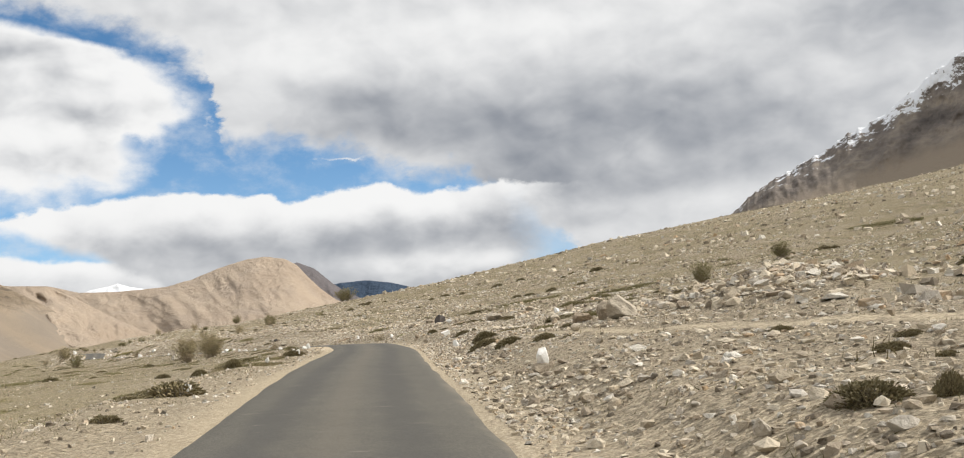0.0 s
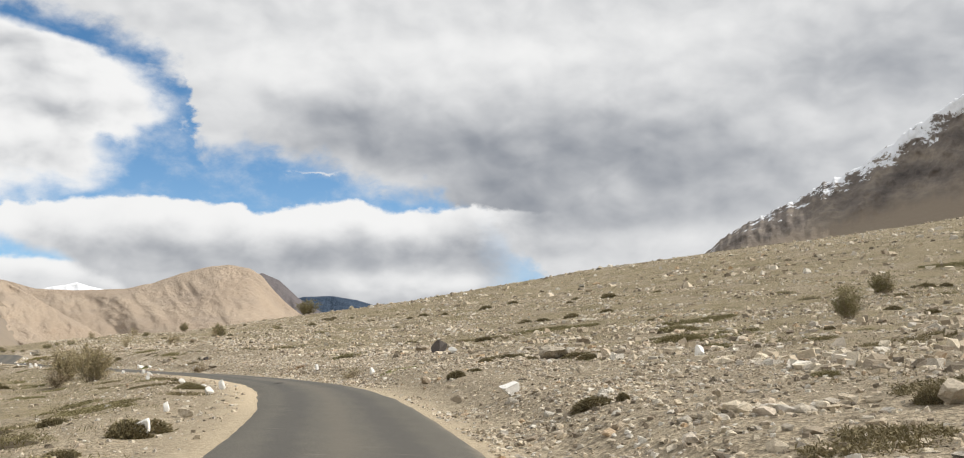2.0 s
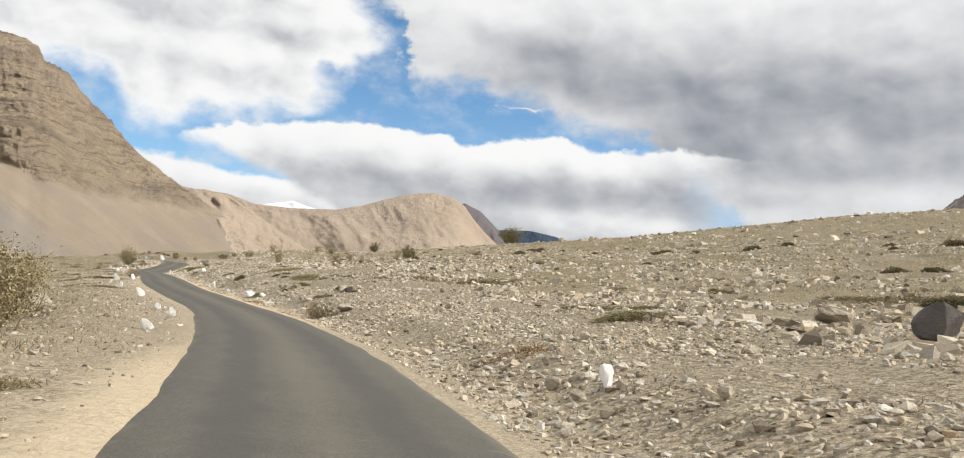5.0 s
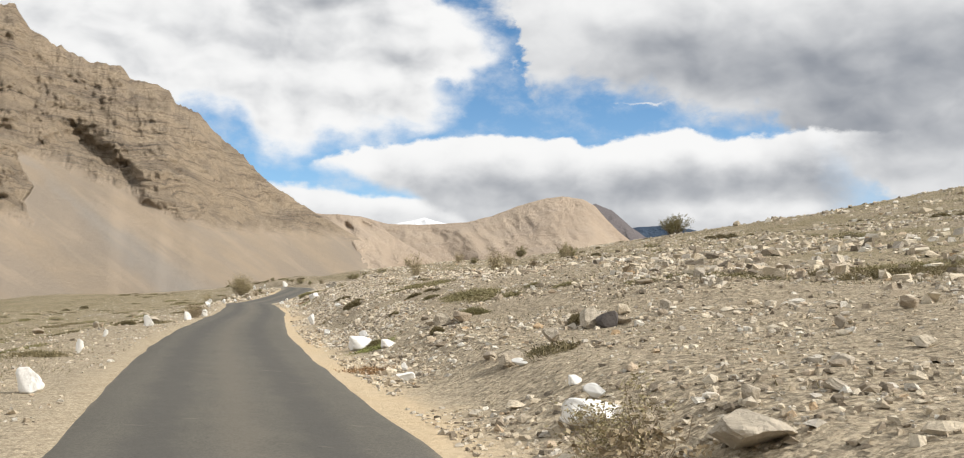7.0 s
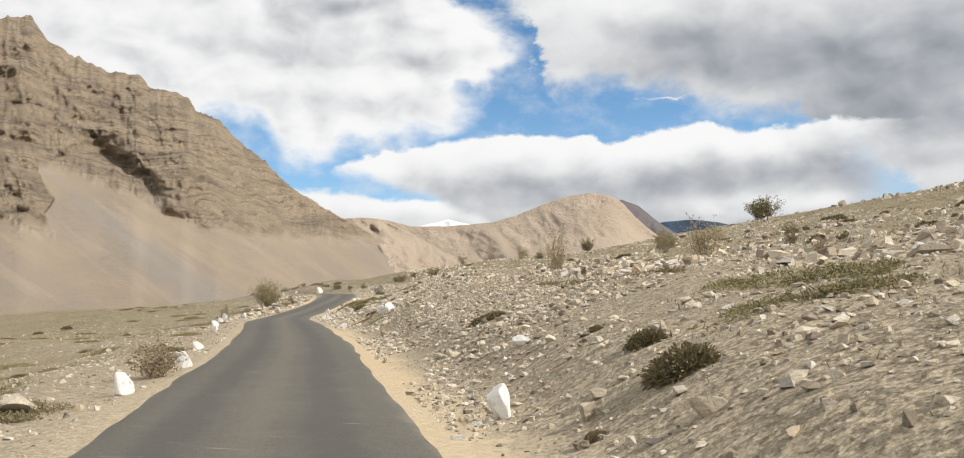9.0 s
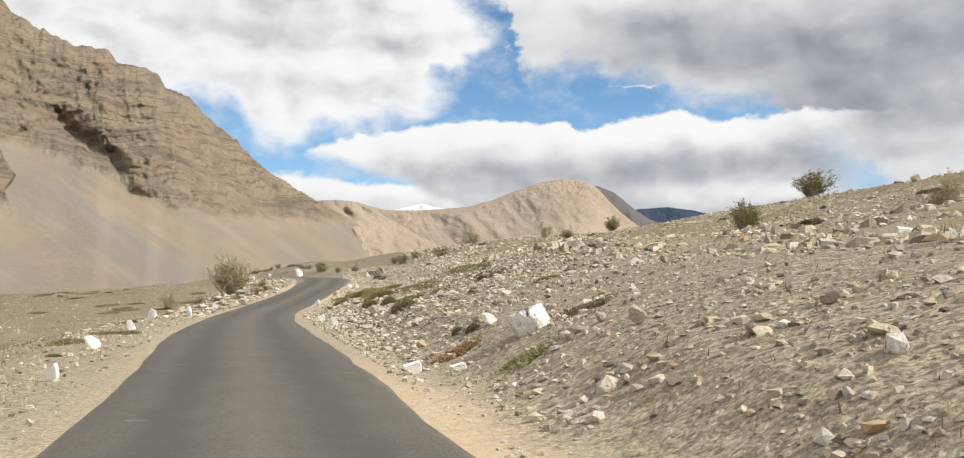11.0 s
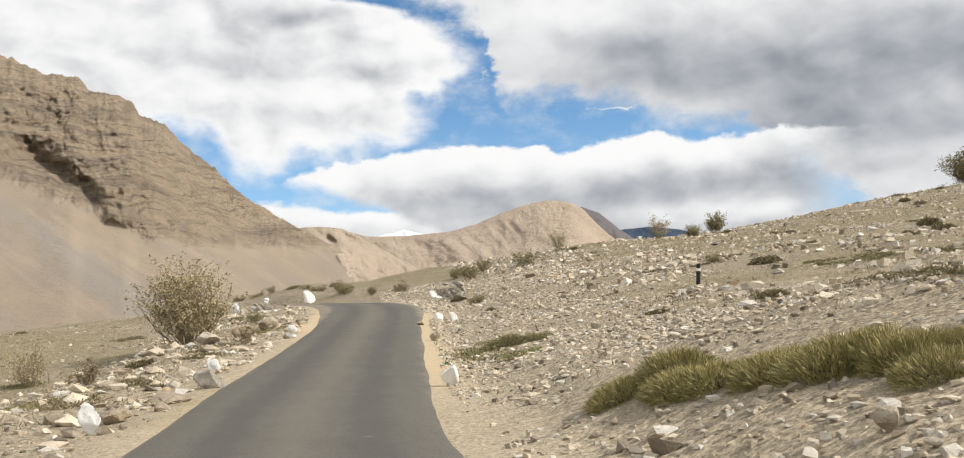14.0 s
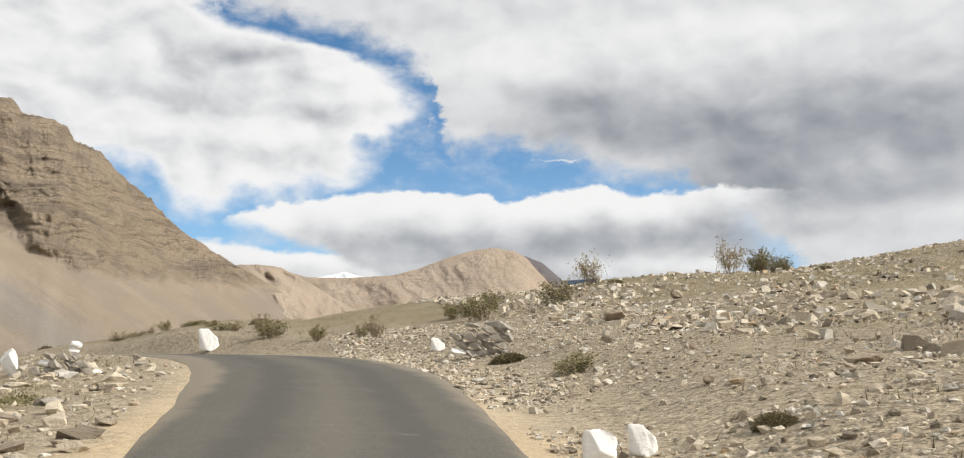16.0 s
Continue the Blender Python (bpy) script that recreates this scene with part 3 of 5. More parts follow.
def hill_look(n, where, bsdf):
    c = n.mix(n.ramp(n.noise(where, 0.006, 6, 0.65), 0.35, 0.68), (0.39, 0.295, 0.20), (0.50, 0.39, 0.275))
    c = n.mix(n.ramp(n.noise(where, 0.012, 6, 0.7), 0.45, 0.7, 0, 0.6), c, (0.31, 0.242, 0.178))
    # distance haze put into the hill's colour as grey
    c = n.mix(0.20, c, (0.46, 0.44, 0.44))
    return c, n.noise(where, 0.025, 7, 0.72), 0.8, 22.0


def shaded_rock_look(n, where, bsdf):
    # dark rock with a cloud's shadow painted into its colour
    c = n.mix(n.noise(where, 0.01, 6, 0.65), (0.085, 0.075, 0.075), (0.15, 0.125, 0.115))
    # bluish grey laid over it for the haze of distance
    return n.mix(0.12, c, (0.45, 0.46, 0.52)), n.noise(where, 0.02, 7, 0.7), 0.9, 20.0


def blue_ridge_look(n, where, bsdf):
    # distance haze and cloud shadow, painted in as dark blue
    c = n.mix(n.noise(where, 0.006, 6, 0.65), (0.035, 0.055, 0.09), (0.07, 0.10, 0.145))
    return c, n.noise(where, 0.015, 7, 0.7), 0.9, 25.0


def snow_peak_look(n, where, bsdf):
    snow = n.ramp(n.math("MULTIPLY_ADD", n.math("SUBTRACT", n.noise(where, 0.028, 6, 0.75), 0.5), 2.0, attribute(n, "snow")), 0.44, 0.54)
    rock = ramp_of(n, n.noise(where, 0.012, 7, 0.7), [(0.32, (0.085, 0.075, 0.07)), (0.5, (0.175, 0.15, 0.13)), (0.65, (0.28, 0.24, 0.195))])
    rock = n.mix(attribute(n, "scree"), rock, (0.27, 0.22, 0.165))
    return n.mix(snow, rock, (0.82, 0.84, 0.87)), n.noise(where, 0.04, 5, 0.7), 0.5, 8.0


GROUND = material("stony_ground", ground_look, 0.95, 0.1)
TARMAC = material("worn_tarmac", road_look, 0.82, 0.3)
STONE = material("loose_stone", stone_look, 0.85)
BOULDER = material("boulder_stone", boulder_look, 0.88)
WHITEWASH = material("whitewashed_stone", white_look, 0.8)
SPLIT_WHITE = material("split_white_rock", split_white_look, 0.8)
RUST = material("rusty_leaf", leaf_look((0.17, 0.095, 0.045), (0.30, 0.18, 0.09), (0.42, 0.29, 0.16)), 0.85)
PALE_ROCK = material("pale_rock", lambda n, p, b: (n.mix(n.ramp(n.noise(p, 4, 6, 0.65), 0.35, 0.75), n.mix(own(n), (0.22, 0.195, 0.155), (0.36, 0.32, 0.26)), (0.55, 0.51, 0.44)), n.noise(p, 9, 6, 0.65), 0.6, 0.05), 0.88)
DARK_ROCK = material("dark_rock", dark_rock_look, 0.8)
TWIG = material("dry_twig", twig_look, 0.9)
LEAF_DARK = material("cushion_leaf", leaf_look((0.10, 0.085, 0.045), (0.19, 0.16, 0.085), (0.31, 0.255, 0.145)), 0.85)
LEAF_OLIVE = material("olive_leaf", leaf_look((0.14, 0.135, 0.06), (0.24, 0.215, 0.105), (0.36, 0.31, 0.17)), 0.85)
LEAF_PALE = material("pale_leaf", leaf_look((0.22, 0.19, 0.10), (0.37, 0.315, 0.175), (0.52, 0.44, 0.27)), 0.85)
BANK_GRASS = material("bank_grass", leaf_look((0.17, 0.155, 0.06), (0.33, 0.29, 0.12), (0.50, 0.42, 0.20)), 0.85)
GREEN_WEED = material("green_weed", leaf_look((0.13, 0.15, 0.05), (0.24, 0.26, 0.09), (0.38, 0.36, 0.15)), 0.85)
LEAF_DRY = material("dry_leaf", leaf_look((0.16, 0.12, 0.07), (0.27, 0.21, 0.13), (0.38, 0.31, 0.20)), 0.85)
GRASS = material("dry_grass", leaf_look((0.12, 0.112, 0.05), (0.21, 0.185, 0.09), (0.33, 0.28, 0.155)), 0.85)
CLIFF, HILL, SHADED_ROCK = material("layered_cliff", cliff_look, 0.95, 0.1), material("tan_hill", hill_look, 0.95, 0.1), material("dark_slate", shaded_rock_look, 0.95, 0.1)
BLUE_RIDGE, SNOW_PEAK = material("far_blue_ridge", blue_ridge_look, 0.95, 0.1), material("snow_and_rock", snow_peak_look, 0.9, 0.2)

# ---- ground and road ----
def set_attribute(me, name, values):
    me.attributes.new(name, "FLOAT", "POINT").data.foreach_set("value", np.asarray(values, np.float32).ravel())


GRID = []


def path_v(w):
    """The footworn track beside the road."""
    return np.interp(w, [-60, 0, 10, 14.5, 20, 24, 28, 33], [6.0, 10.6, 11.2, 11.4, 11.8, 12.0, 12.2, 12.6])


def bed_z(w, v):
    """The height of the ground's own mesh, for what lies on it."""
    ws, us, offs, z = GRID
    i = np.clip(np.searchsorted(ws, w) - 1, 0, len(ws) - 2)
    a = (w - ws[i]) / (ws[i + 1] - ws[i])
    u = v - (offs[i] * (1 - a) + offs[i + 1] * a)
    j = np.clip(np.searchsorted(us, u) - 1, 0, len(us) - 2)
    b = (u - us[j]) / (us[j + 1] - us[j])
    return (z[i, j] * (1 - b) + z[i, j + 1] * b) * (1 - a) + (z[i + 1, j] * (1 - b) + z[i + 1, j + 1] * b) * a


def make_ground():
    ws = spread([(-700, -60, 40), (-60, -12, 2.0), (-12, 262, 0.5), (262, 340, 1.2), (340, 460, 4), (460, 900, 20), (900, 4400, 100)])
    us = spread([(-3600, -600, 150), (-600, -200, 20), (-200, -60, 6), (-60, -24, 1.2), (-24, -10, 0.8), (-10, -4, 0.5), (-4, 4, 0.25), (4, 16, 0.4), (16, 60, 1.0), (60, 130, 2.5), (130, 500, 12), (500, 3600, 90)])
    w = np.repeat(ws[:, None], len(us), 1)
    v = us[None] + np.where(ws < 262, road_v(np.minimum(ws, 262)), road_v(262.0))[:, None]
    z = ground_z(w, v)
    x, y = ALONG.x * w + ACROSS.x * v, ALONG.y * w + ACROSS.y * v
    GRID.extend([ws, us, v[:, 0] - us[0], z])
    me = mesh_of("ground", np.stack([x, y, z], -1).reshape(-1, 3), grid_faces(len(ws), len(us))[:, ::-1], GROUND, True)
    off = np.where(w < 285, v - road_v(np.minimum(w, 289)), 60.0)
    set_attribute(me, "off_road", off)
    set_attribute(me, "pale", step01(w + 12 * vnoise(w / 20, v / 20, 5), 62, 112))
    set_attribute(me, "track", np.exp(-((v - path_v(w) + 0.12 * vnoise(w / 2, v * 0, 33)) / 0.42) ** 2) * (1 - step01(w, 27, 34)))
    ends = lambda x, a, b: step01(x, a - 5, a + 5) * (1 - step01(x, b - 5, b + 5))
    right = ends(w, 96, 166) + 0.9 * ends(w, 206, 256) + 0.45 * ends(w, 20, 60)
    left = 1.1 * ends(w, 50, 82) + 0.22 * ends(w, 104, 168) + 0.4 * ends(w, 10, 50) + 0.9 * ends(w, 221, 258) + 0.25 * ends(w, 168, 221)
    set_attribute(me, "sandy", np.clip(np.where(off > 0, right, left), 0, 1.3))
    return tagged(new("ground", me), "stony tan ground with gravel, thin dry grass and sandy verges", "ground", kind="structure")


def make_road():
    s = np.arange(-40, 285, 0.4)
    v0 = road_v(s)
    t = np.gradient(v0, s)
    norm = np.sqrt(1 + t * t)
    across = np.linspace(-1, 1, 17)
    rag_l = 0.05 * fbm(s / 1.6, s * 0, 3, 71) + 0.07 * vnoise(s / 11, s * 0, 75)
    rag_r = 0.05 * fbm(s / 1.6, s * 0 + 50, 3, 72) + 0.07 * vnoise(s / 11, s * 0 + 9, 76)
    half = np.where(across[None] < 0, HALF + rag_l[:, None], HALF + rag_r[:, None])
    half = half + 0.7 * step01(s, 222, 240)[:, None]
    off = across[None] * half
    w = s[:, None] - t[:, None] / norm[:, None] * off
    v = v0[:, None] + off / norm[:, None]
    z = road_z(s)[:, None] + 0.035 * (1 - across[None] ** 2) + 0.012 * fbm(w / 2, v / 2, 3, 81) - 0.055 * (np.abs(across)[None] > 0.99)
    x, y = ALONG.x * w + ACROSS.x * v, ALONG.y * w + ACROSS.y * v
    me = mesh_of("road", np.stack([x, y, z], -1).reshape(-1, 3), grid_faces(len(s), len(across))[:, ::-1], TARMAC, True)
    set_attribute(me, "off_road", off)
    return tagged(new("road", me), "narrow worn grey tarmac road with dusty ragged edges", "road", kind="structure")


make_ground()
make_road()


# ---- mountains ----
HUB = Vector((-40.0, 110.0, 2.0))


def mountain(name, knots, reach, foot_el, mat, label, az_step, rows, relief, seed, scree=None, snow=None, extra=None, jag=0.12, craggy=1.0, lump=None, ruts=0.1, ragged=1.2, lean=0.0, calm=0.0):
    """A mountainside that rises from a foot to a ridge. knots: azimuth and height of the ridge, in degrees from the valley's middle."""
    az = np.arange(knots[0][0], knots[-1][0], az_step)
    top = np.interp(az, [k[0] for k in knots], [k[1] for k in knots])
    k = np.hanning(int(0.9 / az_step) + 3)
    even = np.convolve(np.pad(top, len(k) // 2, "edge"), k / k.sum(), "valid")[:len(az)]
    top = top - even + jag * ridged(az * 1.7, az * 0, 5, seed, 0.6) * np.clip((top - 2) / 6, 0.25, 1)
    s = np.linspace(0, 1, rows)[:, None]
    el = foot_el + (even[None] - foot_el) * s + top[None] * s**8
    top = even + top
    A = np.repeat(az[None], rows, 0)
    far = reach[0] + (reach[1] - reach[0]) * s**0.85 + 0 * A
    mid = (reach[0] + reach[1]) / 2
    X, Y = np.radians(A) * mid, np.radians(el) * mid
    lump = lump or relief * 3.0
    bend = fbm(X / (lump * 3), Y / (lump * 3), 3, seed + 40) * lump * 0.8
    rock = np.ones_like(el)
    fall = Y + 0.7 * X                      # constant down the fall line of the scree
    if scree is not None:
        line = np.interp(A + lean * (el - 3.2) + lean * 1.4 * fbm(A * 0.9, el * 0.9, 4, seed + 14), [k[0] for k in scree], [k[1] for k in scree]) + ragged * fbm(fall / (lump * 3), (X - 0.7 * Y) / (lump * 9), 4, seed + 9) + 0.35 * fbm(A * 2.5, el * 1.6, 3, seed + 12)
        rock = step01(el, line - 0.4, line + 1.3)
    butt = ridged((X + bend) / (lump * 1.7), (Y - 0.5 * X) / (lump * 3.2), 4, seed + 3, 0.5)
    crack = ridged((X + 0.6 * bend + 0.25 * Y) / (lump * 0.42), Y / (lump * 1.1), 5, seed + 5, 0.6)
    knobs = fbm(X / (lump * 0.17), Y / (lump * 0.15), 5, seed + 60, 0.67)
    layer = (Y + bend * 0.9 + 0.14 * X + relief * 0.5 * fbm(X / lump, Y / lump, 4, seed + 66)) / (relief * 0.36)
    hard = 0.5 + 0.5 * vnoise(np.floor(layer / 2), (X + bend) / (lump * 1.2), seed + 77)
    ledges = np.abs(layer % 2 - 1) * hard
    dr = -((butt - 0.1) * relief * 1.7 + ((crack - 0.1) * relief * 0.65 + (ledges - 0.25) * relief * 0.4 + knobs * relief * 0.7) * craggy * (1 - calm * step01(A, -38, -31))) * rock
    gully = fbm((fall + 2.0 * bend) / (lump * 0.9), (X - 0.7 * Y) / (lump * 3), 4, seed + 21)
    dr = dr + gully * relief * ruts * (1 - rock) + fbm(X / (lump * 5), Y / (lump * 3), 3, seed + 30) * relief * 2.2
    if extra is not None:
        dr = dr + extra(A, el)
    far = far + dr * np.clip(s * 6, 0, 1) * np.clip((1 - s) * 14, 0.12, 1)
    x = HUB.x + far * np.sin(np.radians(A))
    y = HUB.y + far * np.cos(np.radians(A))
    z = HUB.z + far * np.tan(np.radians(el))
    # the far side, going down behind the ridge
    x2 = HUB.x + (far[-1] * 1.1) * np.sin(np.radians(az))
    y2 = HUB.y + (far[-1] * 1.1) * np.cos(np.radians(az))
    x, y, z = np.vstack([x, x2]), np.vstack([y, y2]), np.vstack([z, z[-1] * 0.6])
    me = mesh_of(name, np.stack([x, y, z], -1).reshape(-1, 3), grid_faces(rows + 1, len(az)), mat, True)
    set_attribute(me, "scree", np.vstack([1 - rock, np.zeros_like(az)]))
    tongue = (A + 41.9 + 1.2 * (el - 6.8) + 0.5 * fbm(A * 1.3, el * 1.3, 3, 830)) / (0.40 + 0.17 * np.clip(6.8 - el, 0, 8))
    tongue = np.exp(-np.abs(tongue) ** 3) * (1 - rock)
    set_attribute(me, "tongue", np.vstack([tongue, tongue[-1:]]))
    set_attribute(me, "fall", np.vstack([fall, fall[-1:]]))
    set_attribute(me, "down", np.vstack([X - 0.7 * Y, X[-1:]]))
    if snow is not None:
        set_attribute(me, "snow", np.vstack([snow(A, el, top[None]), snow(A, el, top[None])[-1:]]))
    return tagged(new(name, me), label, "mountain", kind="structure")


def folds(A, el):
    """Soft spurs and hollows that run down the hill."""
    broad = ridged(A * 0.30 + el * 0.35 + 3, el * 0.10 - A * 0.05, 2, 811, 0.4)
    small = fbm(A * 1.5 + el * 1.1, el * 1.2 - A * 0.3, 4, 812, 0.5)
    return 45 * broad * step01(-A, 13, 20) + 17 * broad + 20 * small


def couloir(A, el):
    """The shaded cleft in the cliff."""
    d = (A + 40.5) * 0.83 - (el - 8.8) * 0.56          # along it, downwards to the right
    c = (A + 40.5) * 0.56 + (el - 8.8) * 0.83
    wide = 0.80 - 0.09 * d + 0.25 * fbm(A * 1.7, el * 1.7, 3, 820)
    return 60 * np.exp(-np.abs(c / wide) ** 2.0) * step01(d, -0.6, 0.6) * (1 - step01(d, 3.6, 5.6))


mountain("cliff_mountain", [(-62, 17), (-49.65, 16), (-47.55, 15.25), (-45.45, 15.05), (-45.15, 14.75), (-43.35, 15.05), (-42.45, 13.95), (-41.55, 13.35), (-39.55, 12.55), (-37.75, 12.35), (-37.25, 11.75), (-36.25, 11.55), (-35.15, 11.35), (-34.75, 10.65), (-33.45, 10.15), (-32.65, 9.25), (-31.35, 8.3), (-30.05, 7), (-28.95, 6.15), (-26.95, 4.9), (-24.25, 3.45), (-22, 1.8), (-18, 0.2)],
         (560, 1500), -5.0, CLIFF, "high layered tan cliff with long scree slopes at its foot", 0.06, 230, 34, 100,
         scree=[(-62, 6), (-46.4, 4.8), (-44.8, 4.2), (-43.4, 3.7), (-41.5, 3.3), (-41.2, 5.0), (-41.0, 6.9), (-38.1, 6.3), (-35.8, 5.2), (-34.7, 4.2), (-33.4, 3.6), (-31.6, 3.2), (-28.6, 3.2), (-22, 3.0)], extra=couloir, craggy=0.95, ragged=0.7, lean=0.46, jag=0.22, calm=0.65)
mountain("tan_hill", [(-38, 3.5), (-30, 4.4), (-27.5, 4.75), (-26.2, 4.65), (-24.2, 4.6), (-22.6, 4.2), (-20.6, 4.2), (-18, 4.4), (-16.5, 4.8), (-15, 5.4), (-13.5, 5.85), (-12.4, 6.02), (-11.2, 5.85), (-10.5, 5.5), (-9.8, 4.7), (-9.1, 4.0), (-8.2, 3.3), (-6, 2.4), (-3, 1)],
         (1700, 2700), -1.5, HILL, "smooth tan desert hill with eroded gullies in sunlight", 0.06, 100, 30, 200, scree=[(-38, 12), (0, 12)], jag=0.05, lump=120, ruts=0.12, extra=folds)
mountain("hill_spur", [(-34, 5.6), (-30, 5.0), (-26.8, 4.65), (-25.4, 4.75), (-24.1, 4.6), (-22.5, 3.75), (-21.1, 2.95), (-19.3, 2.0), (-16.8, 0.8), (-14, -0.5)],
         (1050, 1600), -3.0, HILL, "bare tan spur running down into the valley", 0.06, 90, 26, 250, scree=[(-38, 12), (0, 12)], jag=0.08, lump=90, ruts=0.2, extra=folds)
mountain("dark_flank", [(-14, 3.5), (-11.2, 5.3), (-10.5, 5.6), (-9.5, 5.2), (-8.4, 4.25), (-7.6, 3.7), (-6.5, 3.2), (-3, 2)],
         (2500, 3050), 0.5, SHADED_ROCK, "dark rock flank behind the tan hill, cloud shadow in its colour", 0.05, 60, 30, 300, jag=0.05, craggy=0.3)
mountain("far_ridge", [(-13, 3.2), (-9, 4.05), (-8.1, 4.25), (-6.4, 4.33), (-5, 4.12), (-3.6, 3.75), (0, 3.0), (5, 2)],
         (3300, 3900), 0.5, BLUE_RIDGE, "distant ridge on the horizon, painted blue for haze and cloud shadow", 0.05, 40, 35, 400, jag=0.06, craggy=0.1)
mountain("snow_peak", [(-24, 3.6), (-21.9, 4.3), (-21.1, 4.45), (-20.6, 4.6), (-20, 4.42), (-19.2, 4.28), (-16, 3.6)],
         (3900, 4300), 1.0, SNOW_PEAK, "distant snow peak just above the tan hills", 0.03, 40, 30, 500, snow=lambda a, e, t: 1.2 + 0 * e, jag=0.06, craggy=0.1)
mountain("snow_mountain", [(9, 2.5), (13, 5), (15.8, 6.95), (17.2, 8.1), (18.6, 8.9), (21.2, 10), (22.6, 10.9), (24, 11.35), (25.4, 12.2), (27, 13.3), (29.8, 15), (35, 17), (44, 18)],
         (1500, 2500), 1.0, SNOW_PEAK, "rocky mountain with snow streaks along its crest", 0.06, 160, 42, 600,
         scree=[(9, 3), (16, 6.6), (22, 8.0), (27, 9.3), (35, 10), (75, 10)], snow=lambda a, e, t: 0.50 - 0.36 * (t - e) + 0.2 * np.clip((t - 9.6) / 3, -1.5, 1.3), jag=0.16, lump=120, craggy=0.55)


# ---- kinds of things ----
def part(name, me, parent, label=""):
    """One mesh as a part of a thing."""
    ob = new(name, me)
    ob.parent = parent
    return tagged(ob, label)


def ball(subdiv):
    bm = bmesh.new()
    bmesh.ops.create_icosphere(bm, subdivisions=subdiv, radius=1)
    verts = np.array([v.co for v in bm.verts])
    faces = np.array([[v.index for v in f.verts] for f in bm.faces])
    bm.free()
    return verts, faces


BALLS = {k: ball(k) for k in (1, 2, 3, 4)}


def rock_verts(seed, subdiv=3, cuts=14, rough=0.05, shape=(1, 1, 0.75), block=1.0):
    """An angular stone: a ball cut by planes, worn and roughened. It stands on z = 0 and is one metre across."""
    rng = np.random.default_rng(seed)
    v, f = BALLS[subdiv]
    v = np.sign(v) * np.abs(v) ** block
    for k in range(cuts):
        d = rng.normal(size=3)
        d /= np.linalg.norm(d)
        reach = rng.uniform(0.42, 0.78)
        over = np.maximum(v @ d - reach, 0)
        v = v - over[:, None] * d[None]
    n = fbm(v[:, 0] * 2.3 + v[:, 2] * 1.7 + seed, v[:, 1] * 2.3 - v[:, 2] * 1.3, 5, seed)
    v = v * (1 + rough * n)[:, None] * np.array(shape)
    v = v / (v[:, 0].max() - v[:, 0].min())
    v[:, 2] -= v[:, 2].min()
    return v, f


def rock_mesh(name, seed, mat, smooth=False, **how):
    v, f = rock_verts(seed, **how)
    return mesh_of(name, v, f, mat, smooth)


def stand(ob, w, v, size=(1, 1, 1), turn=0.0, tilt=(0, 0), sink=0.0):
    ob.matrix_world = Matrix.LocRotScale(place(w, v, -sink), Euler((tilt[0], tilt[1], turn)), Vector(size))
    return ob


BOULDERS = [rock_mesh("boulder", 900 + k, BOULDER, subdiv=4, cuts=16 + k, rough=0.16, shape=(1, 0.8 + 0.05 * k, 0.62 + 0.05 * (k % 3))) for k in range(6)]
WHITES = [rock_mesh("white_stone", 940 + k, WHITEWASH, True, subdiv=4, cuts=6, rough=0.14, shape=(1, 0.75, 0.9), block=0.62) for k in range(6)]
WHITE_TALL = [rock_mesh("white_stone", 960 + k, WHITEWASH, True, subdiv=4, cuts=6, rough=0.14, shape=(1, 0.6, 1.5), block=0.62) for k in range(4)]
RUBBLE = [rock_mesh("stone", 980 + k, BOULDER, subdiv=2, cuts=12, rough=0.04, shape=(1, 0.62 + 0.06 * (k % 4), 0.45 + 0.06 * (k % 5))) for k in range(10)]
SPLIT = rock_mesh("white_boulder", 1031, SPLIT_WHITE, subdiv=3, cuts=20, rough=0.2, shape=(1, 0.85, 0.72))
SLABS = [rock_mesh("stone", 1050 + k, PALE_ROCK, subdiv=3, cuts=7, rough=0.10, shape=(1, 0.75, 0.5), block=0.45) for k in range(6)]
DARK = rock_mesh("dark_rock", 1010, DARK_ROCK, subdiv=3, cuts=16, rough=0.06, shape=(1, 0.8, 1.15))
RNG = np.random.default_rng(5)


def boulder(w, v, wide, high, label="weathered tan boulder lying on the stony slope"):
    me = BOULDERS[int(RNG.integers(len(BOULDERS)))]
    dims = max(c.co.z for c in me.vertices)
    ob = stand(new("boulder", me), w, v, (wide, wide * RNG.uniform(0.8, 1.1), 1.12 * high / dims), RNG.uniform(-0.6, 0.6), (0, 0), 0.1 * high)
    return tagged(ob, label, "boulder", "boulders on the slope")


def white(w, v, wide, high, label=""):
    tall = high > 1.25 * wide
    me = (WHITE_TALL if tall else WHITES)[int(RNG.integers(4))]
    dims = max(c.co.z for c in me.vertices)
    ob = stand(new("white_stone", me), w, v, (wide, wide * 0.8, 1.14 * high / dims), RNG.uniform(-0.5, 0.5), (RNG.uniform(-0.1, 0.1), RNG.uniform(-0.12, 0.12)), 0.1 * high)
    text = "tall whitewashed marker stone upright at the road's edge" if tall else "squat whitewashed marker stone at the road's edge"
    return tagged(ob, label or text, "marker stone", "white stones along the road")


